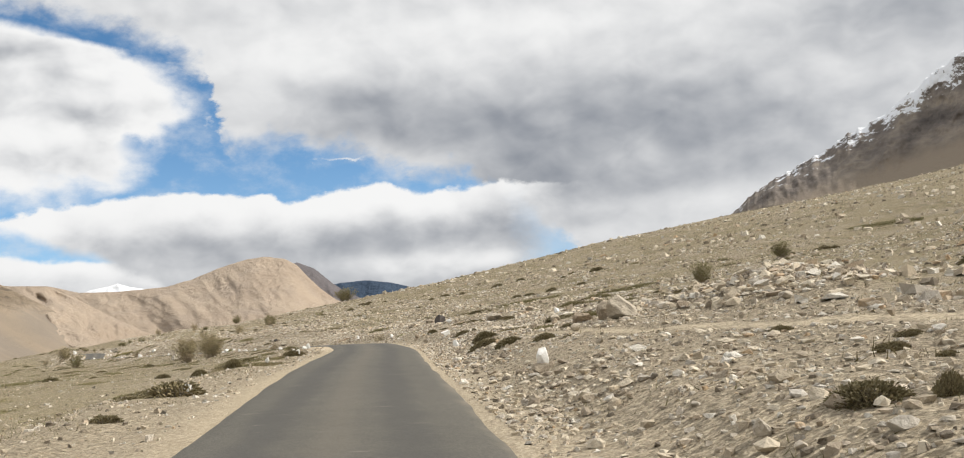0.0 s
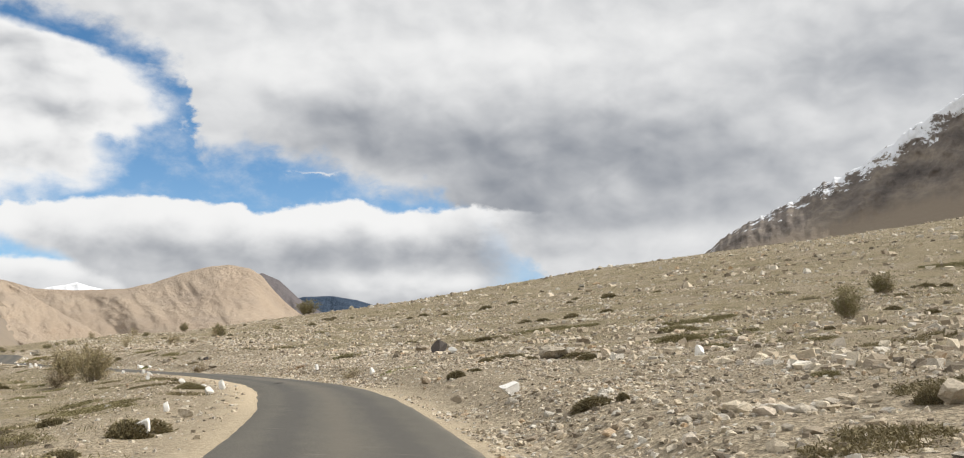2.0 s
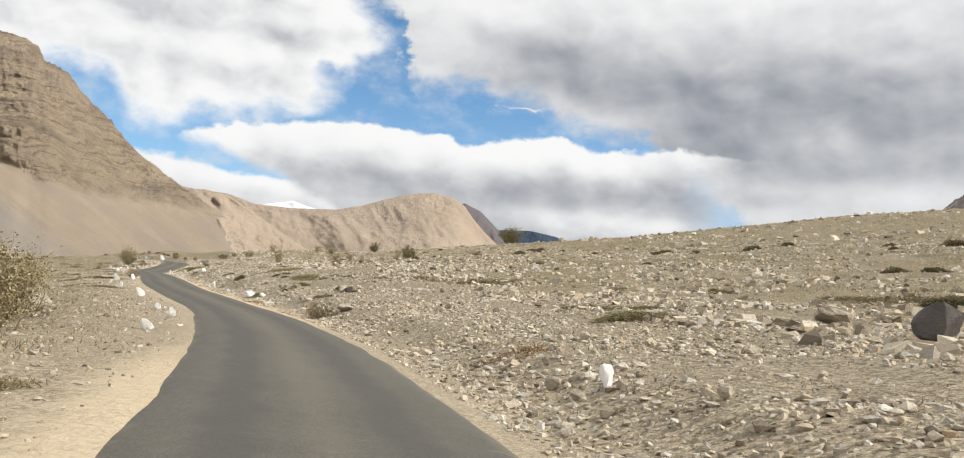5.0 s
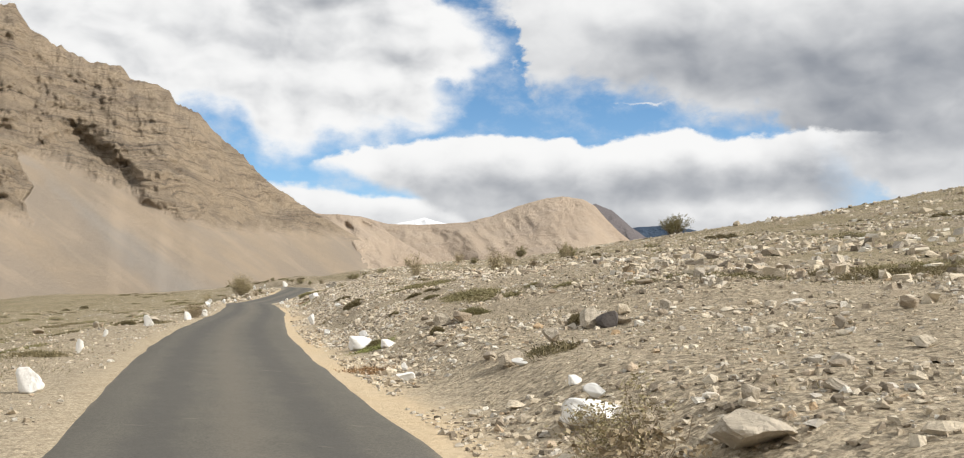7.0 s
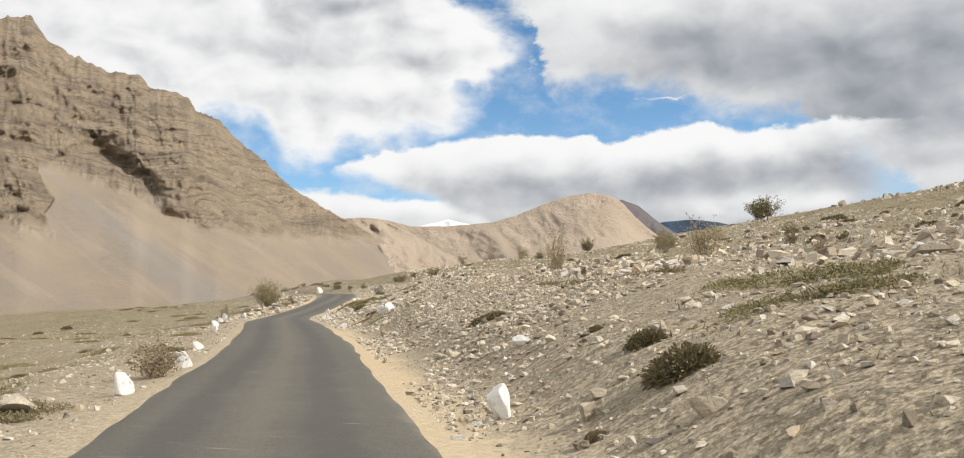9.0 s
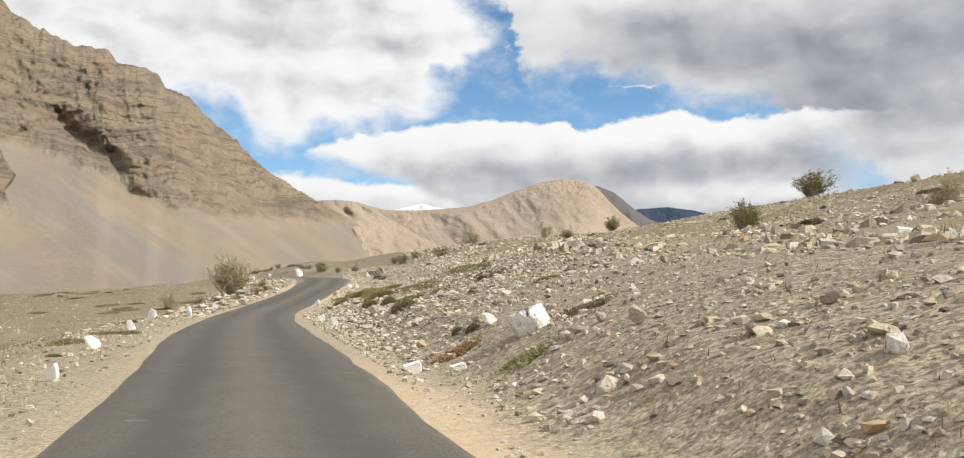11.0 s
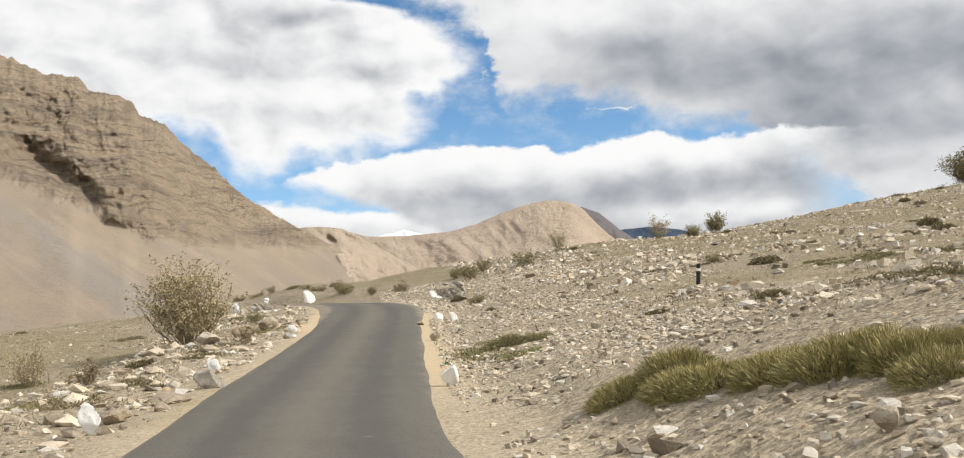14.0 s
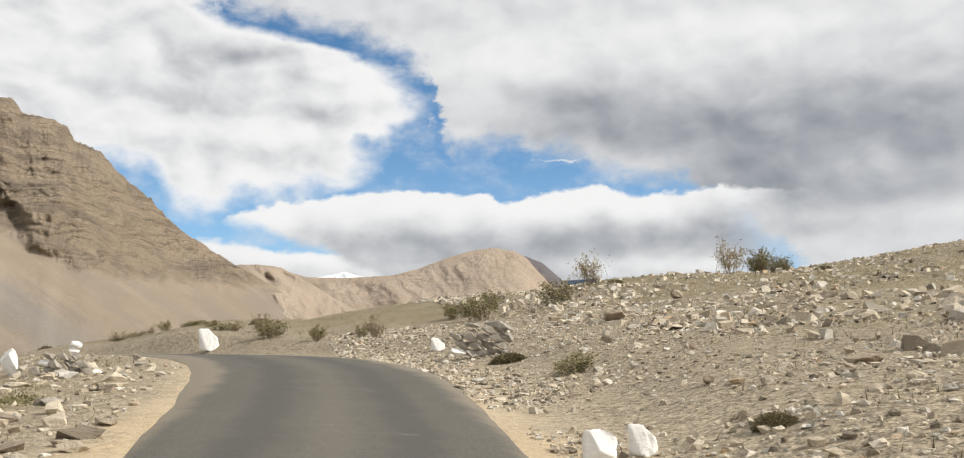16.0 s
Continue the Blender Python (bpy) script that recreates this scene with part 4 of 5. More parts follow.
def pile(name, w, v, stones, label, category):
    """A heap of single stones: rows of across, along, up, width, height, depth and paint."""
    base = new(name)
    base.matrix_world = Matrix.LocRotScale(place(w, v), Euler((0, 0, radians(20))), None)
    for k, (x, y, z, a, b, c, kind) in enumerate(stones):
        me = (WHITES if kind else SLABS)[(k * 3 + 1) % 6]
        dims = max(p.co.z for p in me.vertices)
        ob = part("stone", me, base, "whitewashed stone" if kind else "")
        ob.matrix_local = Matrix.LocRotScale((x, y, z - 0.02), Euler((0.05 * math.sin(k), 0.06 * math.cos(2 * k), 0.4 * math.sin(5 * k))), (a, c, b / dims))
    return tagged(base, label, category)


def blades(rng, base, way, length, width, bend=0.3):
    """Narrow leaves, two triangles each: arrays of base points and directions."""
    n = len(base)
    side = np.cross(way, rng.normal(size=(n, 3)))
    side /= np.linalg.norm(side, axis=1)[:, None] + 1e-9
    droop = np.stack([np.zeros(n), np.zeros(n), -bend * length], 1)
    mid, tip = base + way * (length * 0.5)[:, None], base + way * length[:, None] + droop
    half = side * (width / 2)[:, None]
    verts = np.stack([base, mid - half, tip, mid + half], 1).reshape(-1, 3)
    return verts, np.arange(4 * n).reshape(-1, 4)


def sticks(rng, starts, ends, thick, sag=0.12):
    """Bent three-sided twigs from start to end points."""
    n = len(starts)
    out_v, out_f = [], []
    t = np.array([0, 0.35, 0.7, 1.0])
    kink = rng.normal(size=(n, 3)) * (np.linalg.norm(ends - starts, axis=1) * sag)[:, None]
    for k, s in enumerate(t):
        p = starts + (ends - starts) * s + kink * math.sin(s * math.pi)
        r = (thick * (1 - 0.85 * s))[:, None]
        for a in (0, 2.094, 4.189):
            out_v.append(p + r * np.array([math.cos(a), math.sin(a), 0])[None])
    verts = np.stack(out_v, 1).reshape(-1, 3)
    for k in range(3):
        for a in range(3):
            b = (a + 1) % 3
            out_f.append(np.stack([np.arange(n) * 12 + i for i in (3 * k + a, 3 * k + b, 3 * k + 3 + b, 3 * k + 3 + a)], 1))
    return verts, np.concatenate(out_f)


def bush_meshes(seed, stems, leaves, leaf_mat, wide=1.0, high=1.0, leaf=0.05, crown=0.25, fan=0.75, forks=5, loose=1.0):
    """Stems and leaves of an open bush, one metre high and wide."""
    rng = np.random.default_rng(seed)
    a, r = rng.uniform(0, 2 * math.pi, stems), rng.uniform(0.15, 1, stems) ** 0.7
    start = np.stack([np.cos(a) * r * 0.12, np.sin(a) * r * 0.12, np.full(stems, -0.03)], 1)
    h = rng.uniform(0.68, 1.05, stems) * (1 - 0.32 * r**2)
    end = np.stack([np.cos(a) * r * 0.5 * wide * fan * 1.3, np.sin(a) * r * 0.5 * wide * fan * 1.3, h * high], 1)
    # each stem forks into thinner twigs
    k = rng.integers(0, stems, stems * forks)
    s = rng.uniform(0.2, 0.95, stems * forks)[:, None]
    fs = start[k] + (end[k] - start[k]) * s
    out = rng.normal(size=(stems * forks, 3)) * np.array([0.12, 0.12, 0.06]) * loose + (end[k] - start[k]) * rng.uniform(0.1, 0.34, (stems * forks, 1))
    fe = fs + out
    v1, f1 = sticks(rng, start, end, rng.uniform(0.006, 0.011, stems), 0.16)
    v2, f2 = sticks(rng, fs, fe, rng.uniform(0.002, 0.0045, stems * forks), 0.2)
    wood = mesh_of("branchwork", np.concatenate([v1, v2]), np.concatenate([f1, f2 + len(v1)]), TWIG)
    j = rng.integers(0, len(fs), leaves)
    at = fs[j] + (fe[j] - fs[j]) * rng.uniform(crown, 1.05, (leaves, 1)) + rng.normal(size=(leaves, 3)) * 0.018
    way = rng.normal(size=(leaves, 3)) + np.array([0, 0, 0.5])
    way /= np.linalg.norm(way, axis=1)[:, None]
    v3, f3 = blades(rng, at, way, rng.uniform(0.6, 1.3, leaves) * leaf, rng.uniform(0.4, 0.7, leaves) * leaf, 0.1)
    return wood, mesh_of("foliage", v3, f3, leaf_mat)


def cushion_meshes(seed, count, leaf_mat, length=0.16, upright=0.4, grain=1.0):
    """A dense low shrub: a lumpy heart under a coat of leaves, one metre across and 0.4 high."""
    rng = np.random.default_rng(seed)
    v, f = BALLS[2]
    keep = v * np.array([0.47, 0.47, 0.33])
    keep = keep * (1 + 0.28 * fbm(v[:, 0] * 2 + seed, v[:, 1] * 2 + v[:, 2], 3, seed))[:, None]
    keep[:, 2] = np.maximum(keep[:, 2], -0.05)
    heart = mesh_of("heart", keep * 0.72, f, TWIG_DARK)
    d = rng.normal(size=(count, 3))
    d[:, 2] = np.abs(d[:, 2]) * 0.9
    d /= np.linalg.norm(d, axis=1)[:, None]
    lump = 1 + 0.28 * fbm(d[:, 0] * 2 + seed, d[:, 1] * 2 + d[:, 2], 3, seed) + 0.1 * rng.normal(size=count)
    base = d * np.array([0.45, 0.45, 0.31]) * lump[:, None] * 0.86
    way = d + rng.normal(size=(count, 3)) * 0.45 + np.array([0, 0, upright])
    way /= np.linalg.norm(way, axis=1)[:, None]
    v2, f2 = blades(rng, base, way, rng.uniform(0.5, 1.3, count) * length, rng.uniform(0.16, 0.3, count) * length * grain, 0.25)
    return heart, mesh_of("foliage", v2, f2, leaf_mat)


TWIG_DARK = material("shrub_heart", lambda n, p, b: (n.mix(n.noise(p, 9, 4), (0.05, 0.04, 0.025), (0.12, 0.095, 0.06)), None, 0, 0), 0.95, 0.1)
CUSHIONS_SMALL = [cushion_meshes(150 + k, 700, LEAF_DARK, 0.14, 0.5, 1.5) for k in range(5)]
OLIVES_SMALL = [cushion_meshes(170 + k, 950, GRASS if k % 2 else LEAF_OLIVE, 0.13, 1.0, 0.3) for k in range(4)]
CUSHIONS = [cushion_meshes(50 + k, 3000, LEAF_DARK, 0.085, 0.4, 1.5) for k in range(4)]
OLIVES = [cushion_meshes(70 + k, 5000, GRASS if k % 2 else LEAF_OLIVE, 0.11, 1.0, 0.3) for k in range(4)]
BANK_TUFTS = [cushion_meshes(240 + k, 3600, BANK_GRASS, 0.17, 1.3, 0.22) for k in range(3)]
TWIGGY = [bush_meshes(80 + k, 46, 9000, LEAF_PALE, leaf=0.034, crown=0.25, fan=0.72, forks=12, loose=1.1) for k in range(2)]
LEAFY = [bush_meshes(90 + k, 60, 6500, LEAF_OLIVE, leaf=0.042, crown=0.2) for k in range(3)]
SPARSE = [bush_meshes(110 + k, 26, 1500, LEAF_PALE, leaf=0.042, crown=0.3, fan=0.65, forks=8) for k in range(3)]
LOW = [bush_meshes(130 + k, 30, 1300, LEAF_OLIVE if k else LEAF_DRY, leaf=0.06, crown=0.25, high=0.8, forks=4) for k in range(3)]


def plant(name, pair, w, v, wide, high, label, category, group, unit=1.0):
    ob = new(name)
    a, b = pair
    part(a.name.split(".")[0], a, ob)
    part(b.name.split(".")[0], b, ob)
    # plants lean with the ground that they grow on
    d = max(0.35 * wide, 0.3)
    dw = float(ground_z(w + d, v) - ground_z(w - d, v)) / (2 * d)
    dv = float(ground_z(w, v + d) - ground_z(w, v - d)) / (2 * d)
    g = ALONG * dw + ACROSS * dv
    lean = 1.0 if high < 0.75 * wide else 0.25
    up = Vector((-g.x * lean, -g.y * lean, 1)).normalized()
    rot = Vector((0, 0, 1)).rotation_difference(up).to_matrix() @ Matrix.Rotation(RNG.uniform(0, 6.28), 3, "Z")
    ob.matrix_world = Matrix.LocRotScale(place(w, v, -0.03 - 0.04 * min(wide, 1.5)), rot.to_quaternion(), Vector((wide, wide * RNG.uniform(0.8, 1.0), high / unit)))
    return tagged(ob, label, category, group)


def cushion(w, v, wide, high, kinds=CUSHIONS):
    return plant("cushion_shrub", kinds[int(RNG.integers(4))], w, v, wide, high, "low dark brown cushion shrub hugging the stony ground", "shrub", "cushion shrubs", 0.42)


def olive(w, v, wide, high, kinds=OLIVES):
    return plant("grass_clump", kinds[int(RNG.integers(4))], w, v, wide, high, "olive green clump of coarse dry grass among stones", "grass clump", "grass clumps", 0.52)


def twiggy(w, v, wide, high):
    return plant("roadside_bush", TWIGGY[int(RNG.integers(2))], w, v, wide, high, "big open twiggy bush with small dry leaves beside the road", "bush", "twiggy bushes", 1.0)


def leafy(w, v, wide, high):
    return plant("leafy_bush", LEAFY[int(RNG.integers(3))], w, v, wide, high, "rounded green leafy bush standing on the open slope", "bush", "leafy bushes", 0.95)


def dry(w, v, wide, high):
    return plant("dry_bush", SPARSE[int(RNG.integers(3))], w, v, wide, high, "thin dry bush with bare upright twigs on the slope", "bush", "dry bushes", 0.95)


def low(w, v, wide, high):
    return plant("low_bush", LOW[int(RNG.integers(3))], w, v, wide, high, "low spreading brownish green bush among scattered stones", "bush", "low bushes", 0.8)


# ---- beside the road: marker stones ----
white(21.0, 2.16, 0.18, 0.23)
white(34.4, 13.27, 0.22, 0.29)
white(36.0, 6.52, 0.17, 0.20)
white(43.3, 9.13, 0.30, 0.32)
white(46.4, 17.35, 0.49, 0.33)
white(49.3, 10.31, 0.14, 0.22)
white(50.6, 25.83, 0.32, 0.32)
white(56.5, 12.43, 0.27, 0.23)
white(59.8, 13.42, 0.25, 0.32)
white(62.1, 13.15, 0.21, 0.14)
white(66.4, 20.80, 0.22, 0.27)
white(67.4, 13.19, 0.27, 0.21)
white(73.5, 12.53, 0.21, 0.25)
white(76.5, 21.21, 0.20, 0.33)
white(80.1, 30.39, 0.59, 0.33)
white(103.5, 19.38, 0.76, 0.25)
white(104.4, 19.60, 0.28, 0.15)
white(105.4, 19.54, 0.17, 0.12)
white(107.8, 19.23, 0.30, 0.10)
white(108.8, 12.00, 0.37, 0.37)
white(110.0, 17.59, 0.33, 0.15)
white(111.3, 17.61, 0.13, 0.15)
white(115.7, 17.29, 0.36, 0.17)
white(117.0, 16.66, 0.71, 0.31)
white(117.0, 10.29, 0.18, 0.32)
white(119.1, 16.75, 0.35, 0.21)
white(124.3, 8.87, 0.14, 0.23)
white(124.6, 15.47, 0.25, 0.17)
white(133.0, 8.13, 0.40, 0.42)
white(133.7, 14.34, 0.33, 0.42)
white(138.2, 8.56, 0.32, 0.36)
white(138.5, 15.20, 0.36, 0.17)
white(143.9, 8.29, 0.33, 0.35)
white(164.3, 11.11, 0.26, 0.14)
white(164.8, 10.41, 0.31, 0.21)
white(167.0, 11.87, 0.24, 0.19)
white(171.8, 3.59, 0.32, 0.30)
white(181.3, 2.10, 0.31, 0.33)
white(181.4, 8.43, 0.27, 0.27)
white(186.8, 7.71, 0.27, 0.30)
white(191.7, 0.41, 0.40, 0.53)
white(196.8, 0.96, 0.34, 0.48)
white(206.9, 6.30, 0.34, 0.37)
white(225.5, 7.54, 0.34, 0.32)
white(228.2, 1.08, 0.32, 0.26)
white(239.7, -1.49, 0.42, 0.59)
white(245.7, 8.73, 0.44, 0.37)
white(257.0, 1.1, 0.78, 0.86)
white(226.0, 8.1, 0.30, 0.30)
pile("cairn", 208.1, 1.95, [(0, 0, 0, 0.60, 0.36, 0.5, 0), (0.1, 0, 0.32, 0.24, 0.22, 0.24, 1)], "small whitewashed stone set on a beige boulder by the road", "cairn")
pile("cairn", 220.0, 2.6, [(0, 0, 0, 0.34, 0.2, 0.3, 1), (0.02, 0, 0.17, 0.38, 0.26, 0.3, 1)], "two whitewashed stones piled at the road's edge", "cairn")
for k, (w, v, s) in enumerate(((88, 14.2, 0.3), (93, 14.4, 0.26), (98, 13.6, 0.3), (211, 1.6, 0.24), (213, 1.2, 0.26), (203, 1.2, 0.35), (152, 6.9, 0.3), (165, 4.9, 0.25))):
    white(w, v, s, s * (0.8 + 0.3 * (k % 2)))
tagged(stand(new("white_boulder", SPLIT), 164.6, 12.3, (0.80, 0.72, 0.74), 0.9, (0, -0.05), 0.22), "big cracked white boulder lying in gravel by the road", "boulder")
post = new("milestone")
post.matrix_world = Matrix.LocRotScale(place(16.1, 7.85), Euler((0.05, 0.2, 0.4)), None)
foot = part("base", RUBBLE[3], post, "grey stone footing")
foot.matrix_local = Matrix.LocRotScale((0.05, 0, -0.05), None, (0.45, 0.4, 0.42))
slab = part("slab", WHITE_TALL[1], post)
slab.matrix_local = Matrix.LocRotScale((0, 0, 0.10), Euler((0, -0.1, 0)), (0.24, 0.2, 0.26))
tagged(post, "leaning whitewashed milestone on a grey stone footing", "milestone")


# ---- stone piles ----
rows = []
for k in range(5):
    rows.append((-0.72 + 0.36 * k, 0.05 * math.sin(3 * k), 0, 0.42, 0.26, 0.45, 0))
for k in range(4):
    rows.append((-0.55 + 0.37 * k, 0.05 * math.cos(3 * k), 0.23, 0.42, 0.22, 0.42, k == 0))
for k in range(3):
    rows.append((-0.35 + 0.36 * k, 0, 0.43, 0.40, 0.22, 0.38, 0))
rows += [(0.3, 0, 0.58, 0.34, 0.24, 0.3, 1), (0.3, 0.0, 0.78, 0.36, 0.22, 0.3, 1), (0.95, 0.1, 0, 0.28, 0.2, 0.25, 1)]
rows = [tuple(0.72 * c for c in r[:6]) + (r[6],) for r in rows]
pile("stone_stack", 238.3, -0.1, rows, "stacked rough stone pillar topped with whitewashed stones", "stone stack")
rows = []
for level in range(4):
    for k in range(5 - level % 2):
        if level == 3 and k < 2:
            continue
        rows.append((-0.66 + 0.33 * k + 0.15 * (level % 2), 0.04 * math.sin(7 * k + level), 0.2 * level, 0.42, 0.23, 0.4, (k + 2 * level) % 7 == 0 and level < 2))
rows += [(0.42, 0, 0.74, 0.8, 0.22, 0.42, 0), (-0.2, 0.0, 0.76, 0.6, 0.15, 0.4, 0)]
pile("stone_wall", 242.0, 9.5, rows, "short dry-laid stone wall stub of flat grey slabs", "stone wall")


# ---- boulders ----
boulder(24.2, 14.38, 1.05, 0.69, "big weathered tan boulder with rounded edges")
boulder(26.0, 14.91, 0.78, 0.60, "pale angular boulder beside a larger tan one")
boulder(28.0, 15.11, 0.69, 0.33, "rust-coloured boulder on the lower slope")
boulder(56.5, 19.33, 0.35, 0.27)
boulder(59.6, 25.63, 1.22, 0.58, "big tan boulder standing alone on the slope")
boulder(34.9, 17.75, 0.42, 0.30, "pale rounded boulder half sunk in scrub")
boulder(72.7, 28.24, 0.35, 0.25)
boulder(85.7, 30.59, 0.99, 0.40)
boulder(99.7, 9.43, 1.24, 0.62)
boulder(101.0, 20.13, 0.68, 0.26, "flat grey slab of rock in the gravel")
boulder(102.0, 21.25, 0.25, 0.12)
boulder(102.2, 20.53, 0.17, 0.18)
boulder(102.4, 19.57, 0.34, 0.19)
boulder(104.1, 23.29, 0.28, 0.14)
boulder(107.5, 25.01, 0.28, 0.20)
boulder(108.2, 19.09, 0.43, 0.18)
boulder(109.2, 18.90, 0.25, 0.13)
boulder(110.8, 20.85, 0.40, 0.36, "pale boulder standing beside dark rocks")
boulder(110.7, 21.4, 0.34, 0.17, "low grey boulder beside a dark rock")
boulder(108.3, 19.12, 0.40, 0.20, "flat grey slab of rock in the gravel")
boulder(115.4, 18.90, 0.43, 0.26)
boulder(115.5, 18.56, 0.43, 0.28, "yellowish pale boulder among scrub on the bank")
boulder(116.1, 18.30, 0.30, 0.15, "low orange-brown boulder on the bank")
boulder(116.1, 23.27, 0.40, 0.14)
boulder(123.2, 16.46, 0.27, 0.21)
boulder(136.6, 7.58, 0.54, 0.27, "brown boulder half hidden in scrub by the road")
boulder(143.6, 0.52, 0.58, 0.31)
boulder(178.4, 9.35, 0.28, 0.13)
boulder(180.2, 9.76, 0.54, 0.30)
boulder(190.5, 9.01, 0.42, 0.21)
boulder(193.2, 7.35, 0.20, 0.17)
boulder(193.4, 7.87, 0.28, 0.14)
boulder(195.8, 12.55, 0.23, 0.16)
boulder(200.0, 0.68, 0.42, 0.17)
boulder(204.1, 1.18, 0.44, 0.23)
boulder(206.1, 1.54, 0.71, 0.16)
boulder(217.5, 6.79, 0.30, 0.28)
boulder(220.2, 0.12, 0.75, 0.37)
boulder(221.2, 0.93, 0.60, 0.45)
boulder(224.0, 6.77, 0.27, 0.13)
boulder(224.9, 1.33, 0.69, 0.52)
boulder(230.0, 13.02, 0.55, 0.18)
boulder(246.9, 14.62, 0.79, 0.40)
boulder(256.0, 20.44, 0.63, 0.37)
tagged(stand(new("dark_boulder", DARK), 80.8, 29.8, (0.95, 0.8, 0.62), 0.3, (0, 0), 0.05), "dark upright boulder standing alone on the slope", "boulder")
tagged(stand(new("dark_boulder", DARK), 110.6, 21.2, (0.42, 0.4, 0.24), 1.3, (0, 0), 0.05), "low dark boulder beside a pale one on the bank", "boulder")


# ---- marker post on the slope ----
def black_post(w, v):
    ob = new("marker_post")
    ob.matrix_world = Matrix.LocRotScale(place(w, v), Euler((0.02, 0.05, 0.2)), None)
    black = material("black_paint", lambda n, p, b: (n.mix(n.noise(p, 20, 4), (0.012, 0.012, 0.014), (0.035, 0.034, 0.033)), None, 0, 0), 0.6)
    for name, z0, z1, mat, r, label in (("shaft", -0.1, 0.72, black, 0.075, ""), ("band", 0.50, 0.60, WHITEWASH, 0.079, "white painted band"), ("cap", 0.72, 0.77, black, 0.07, "")):
        bm = bmesh.new()
        bmesh.ops.create_cone(bm, cap_ends=True, segments=14, radius1=r, radius2=r * 0.96, depth=z1 - z0)
        bmesh.ops.translate(bm, vec=(0, 0, (z0 + z1) / 2), verts=bm.verts)
        bmesh.ops.bevel(bm, geom=[e for e in bm.edges if abs(e.verts[0].co.z - e.verts[1].co.z) < 1e-4], offset=0.008, segments=1, affect="EDGES")
        me = bpy.data.meshes.new(name)
        bm.to_mesh(me)
        bm.free()
        me.materials.append(mat)
        part(name, me, ob, label)
    return tagged(ob, "short black marker post with a white band", "post")


black_post(223.0, 16.6)


# ---- bushes ----
twiggy(86.0, 10.9, 2.6, 2.2)
twiggy(94.0, 9.8, 2.6, 2.2)
twiggy(223.0, -0.9, 3.0, 2.7)
leafy(88.0, 73.5, 2.4, 1.9)
leafy(302.8, 80.4, 6.6, 4.1)
leafy(240.5, 45.0, 3.0, 2.9)
leafy(300.0, 46.0, 2.8, 2.2)
leafy(219.6, 52.2, 2.4, 2.1)
leafy(272.0, 33.5, 1.7, 1.1)
leafy(65.0, 46.3, 2.0, 1.8)
dry(273.3, 30.8, 2.8, 2.0)
dry(272.4, 21.6, 2.2, 1.8)
dry(162.3, 19.4, 1.05, 1.8)
dry(158.9, 24.6, 1.75, 1.6)
dry(218.0, -4.4, 1.5, 1.3)
dry(190.7, 35.4, 1.3, 1.5)
low(263.9, 14.1, 1.5, 1.0)
low(261.0, 12.4, 1.8, 0.9)
low(262.5, 17.0, 2.6, 1.3)
low(120.0, 0.5, 2.2, 1.6)
low(87.6, 9.3, 1.5, 1.0)
low(213.0, -1.5, 0.9, 0.6)
low(100.7, 19.14, 1.24, 0.65)
low(141.5, 8.31, 1.09, 0.68)
low(145.1, 23.44, 0.61, 0.36)
low(155.2, 26.65, 0.78, 0.65)
low(219.5, 1.31, 0.73, 0.73)
low(229.6, 0.47, 0.80, 0.50)
low(233.8, 21.22, 1.06, 0.51)
low(235.5, 10.13, 1.34, 0.49)
low(254.6, 7.13, 0.71, 0.57)
low(256.0, 5.41, 0.73, 0.44)
low(258.1, 12.46, 1.59, 1.11)
low(260.5, 11.50, 1.11, 0.95)
dry(68.1, 20.50, 1.05, 0.52)
dry(102.1, 19.44, 1.25, 0.70)
dry(142.1, 8.11, 0.84, 0.81)
dry(176.3, 27.76, 1.39, 1.18)
for k in range(16):
    low(252 + 2.2 * k + RNG.uniform(-1, 1), 6.5 - 0.9 * k + RNG.uniform(-1.5, 1.5), RNG.uniform(0.7, 1.7), RNG.uniform(0.35, 0.9))


# ---- cushion shrubs and grass clumps ----
cushion(5.6, 6.31, 0.29, 0.27)
cushion(6.2, 6.04, 0.76, 0.25)
cushion(7.5, 8.42, 0.32, 0.12)
cushion(8.7, 8.85, 0.51, 0.18)
cushion(9.4, 9.83, 0.47, 0.13)
cushion(12.6, 10.43, 0.51, 0.18)
cushion(20.7, 10.86, 0.47, 0.11)
cushion(21.8, 10.74, 0.68, 0.25)
cushion(23.8, 10.68, 0.79, 0.27)
cushion(25.1, 13.16, 0.56, 0.17)
cushion(27.5, 11.54, 1.06, 0.33)
cushion(30.9, 12.97, 0.91, 0.41)
cushion(33.5, 18.44, 1.24, 0.37)
cushion(34.3, 5.07, 0.61, 0.44)
cushion(35.2, 4.04, 0.75, 0.37)
cushion(35.2, 17.72, 0.54, 0.31)
cushion(40.3, 16.44, 0.31, 0.22)
cushion(40.6, 16.03, 0.74, 0.25)
cushion(40.7, 7.90, 0.57, 0.18)
cushion(43.3, 8.99, 0.79, 0.40)
cushion(48.6, 3.95, 0.80, 0.28)
cushion(49.1, 8.00, 0.65, 0.26)
cushion(55.0, 19.76, 0.69, 0.32)
cushion(56.0, 20.88, 0.59, 0.15)
cushion(56.9, 25.66, 0.91, 0.30)
cushion(58.8, 26.25, 1.24, 0.29)
cushion(61.0, 25.53, 0.75, 0.25)
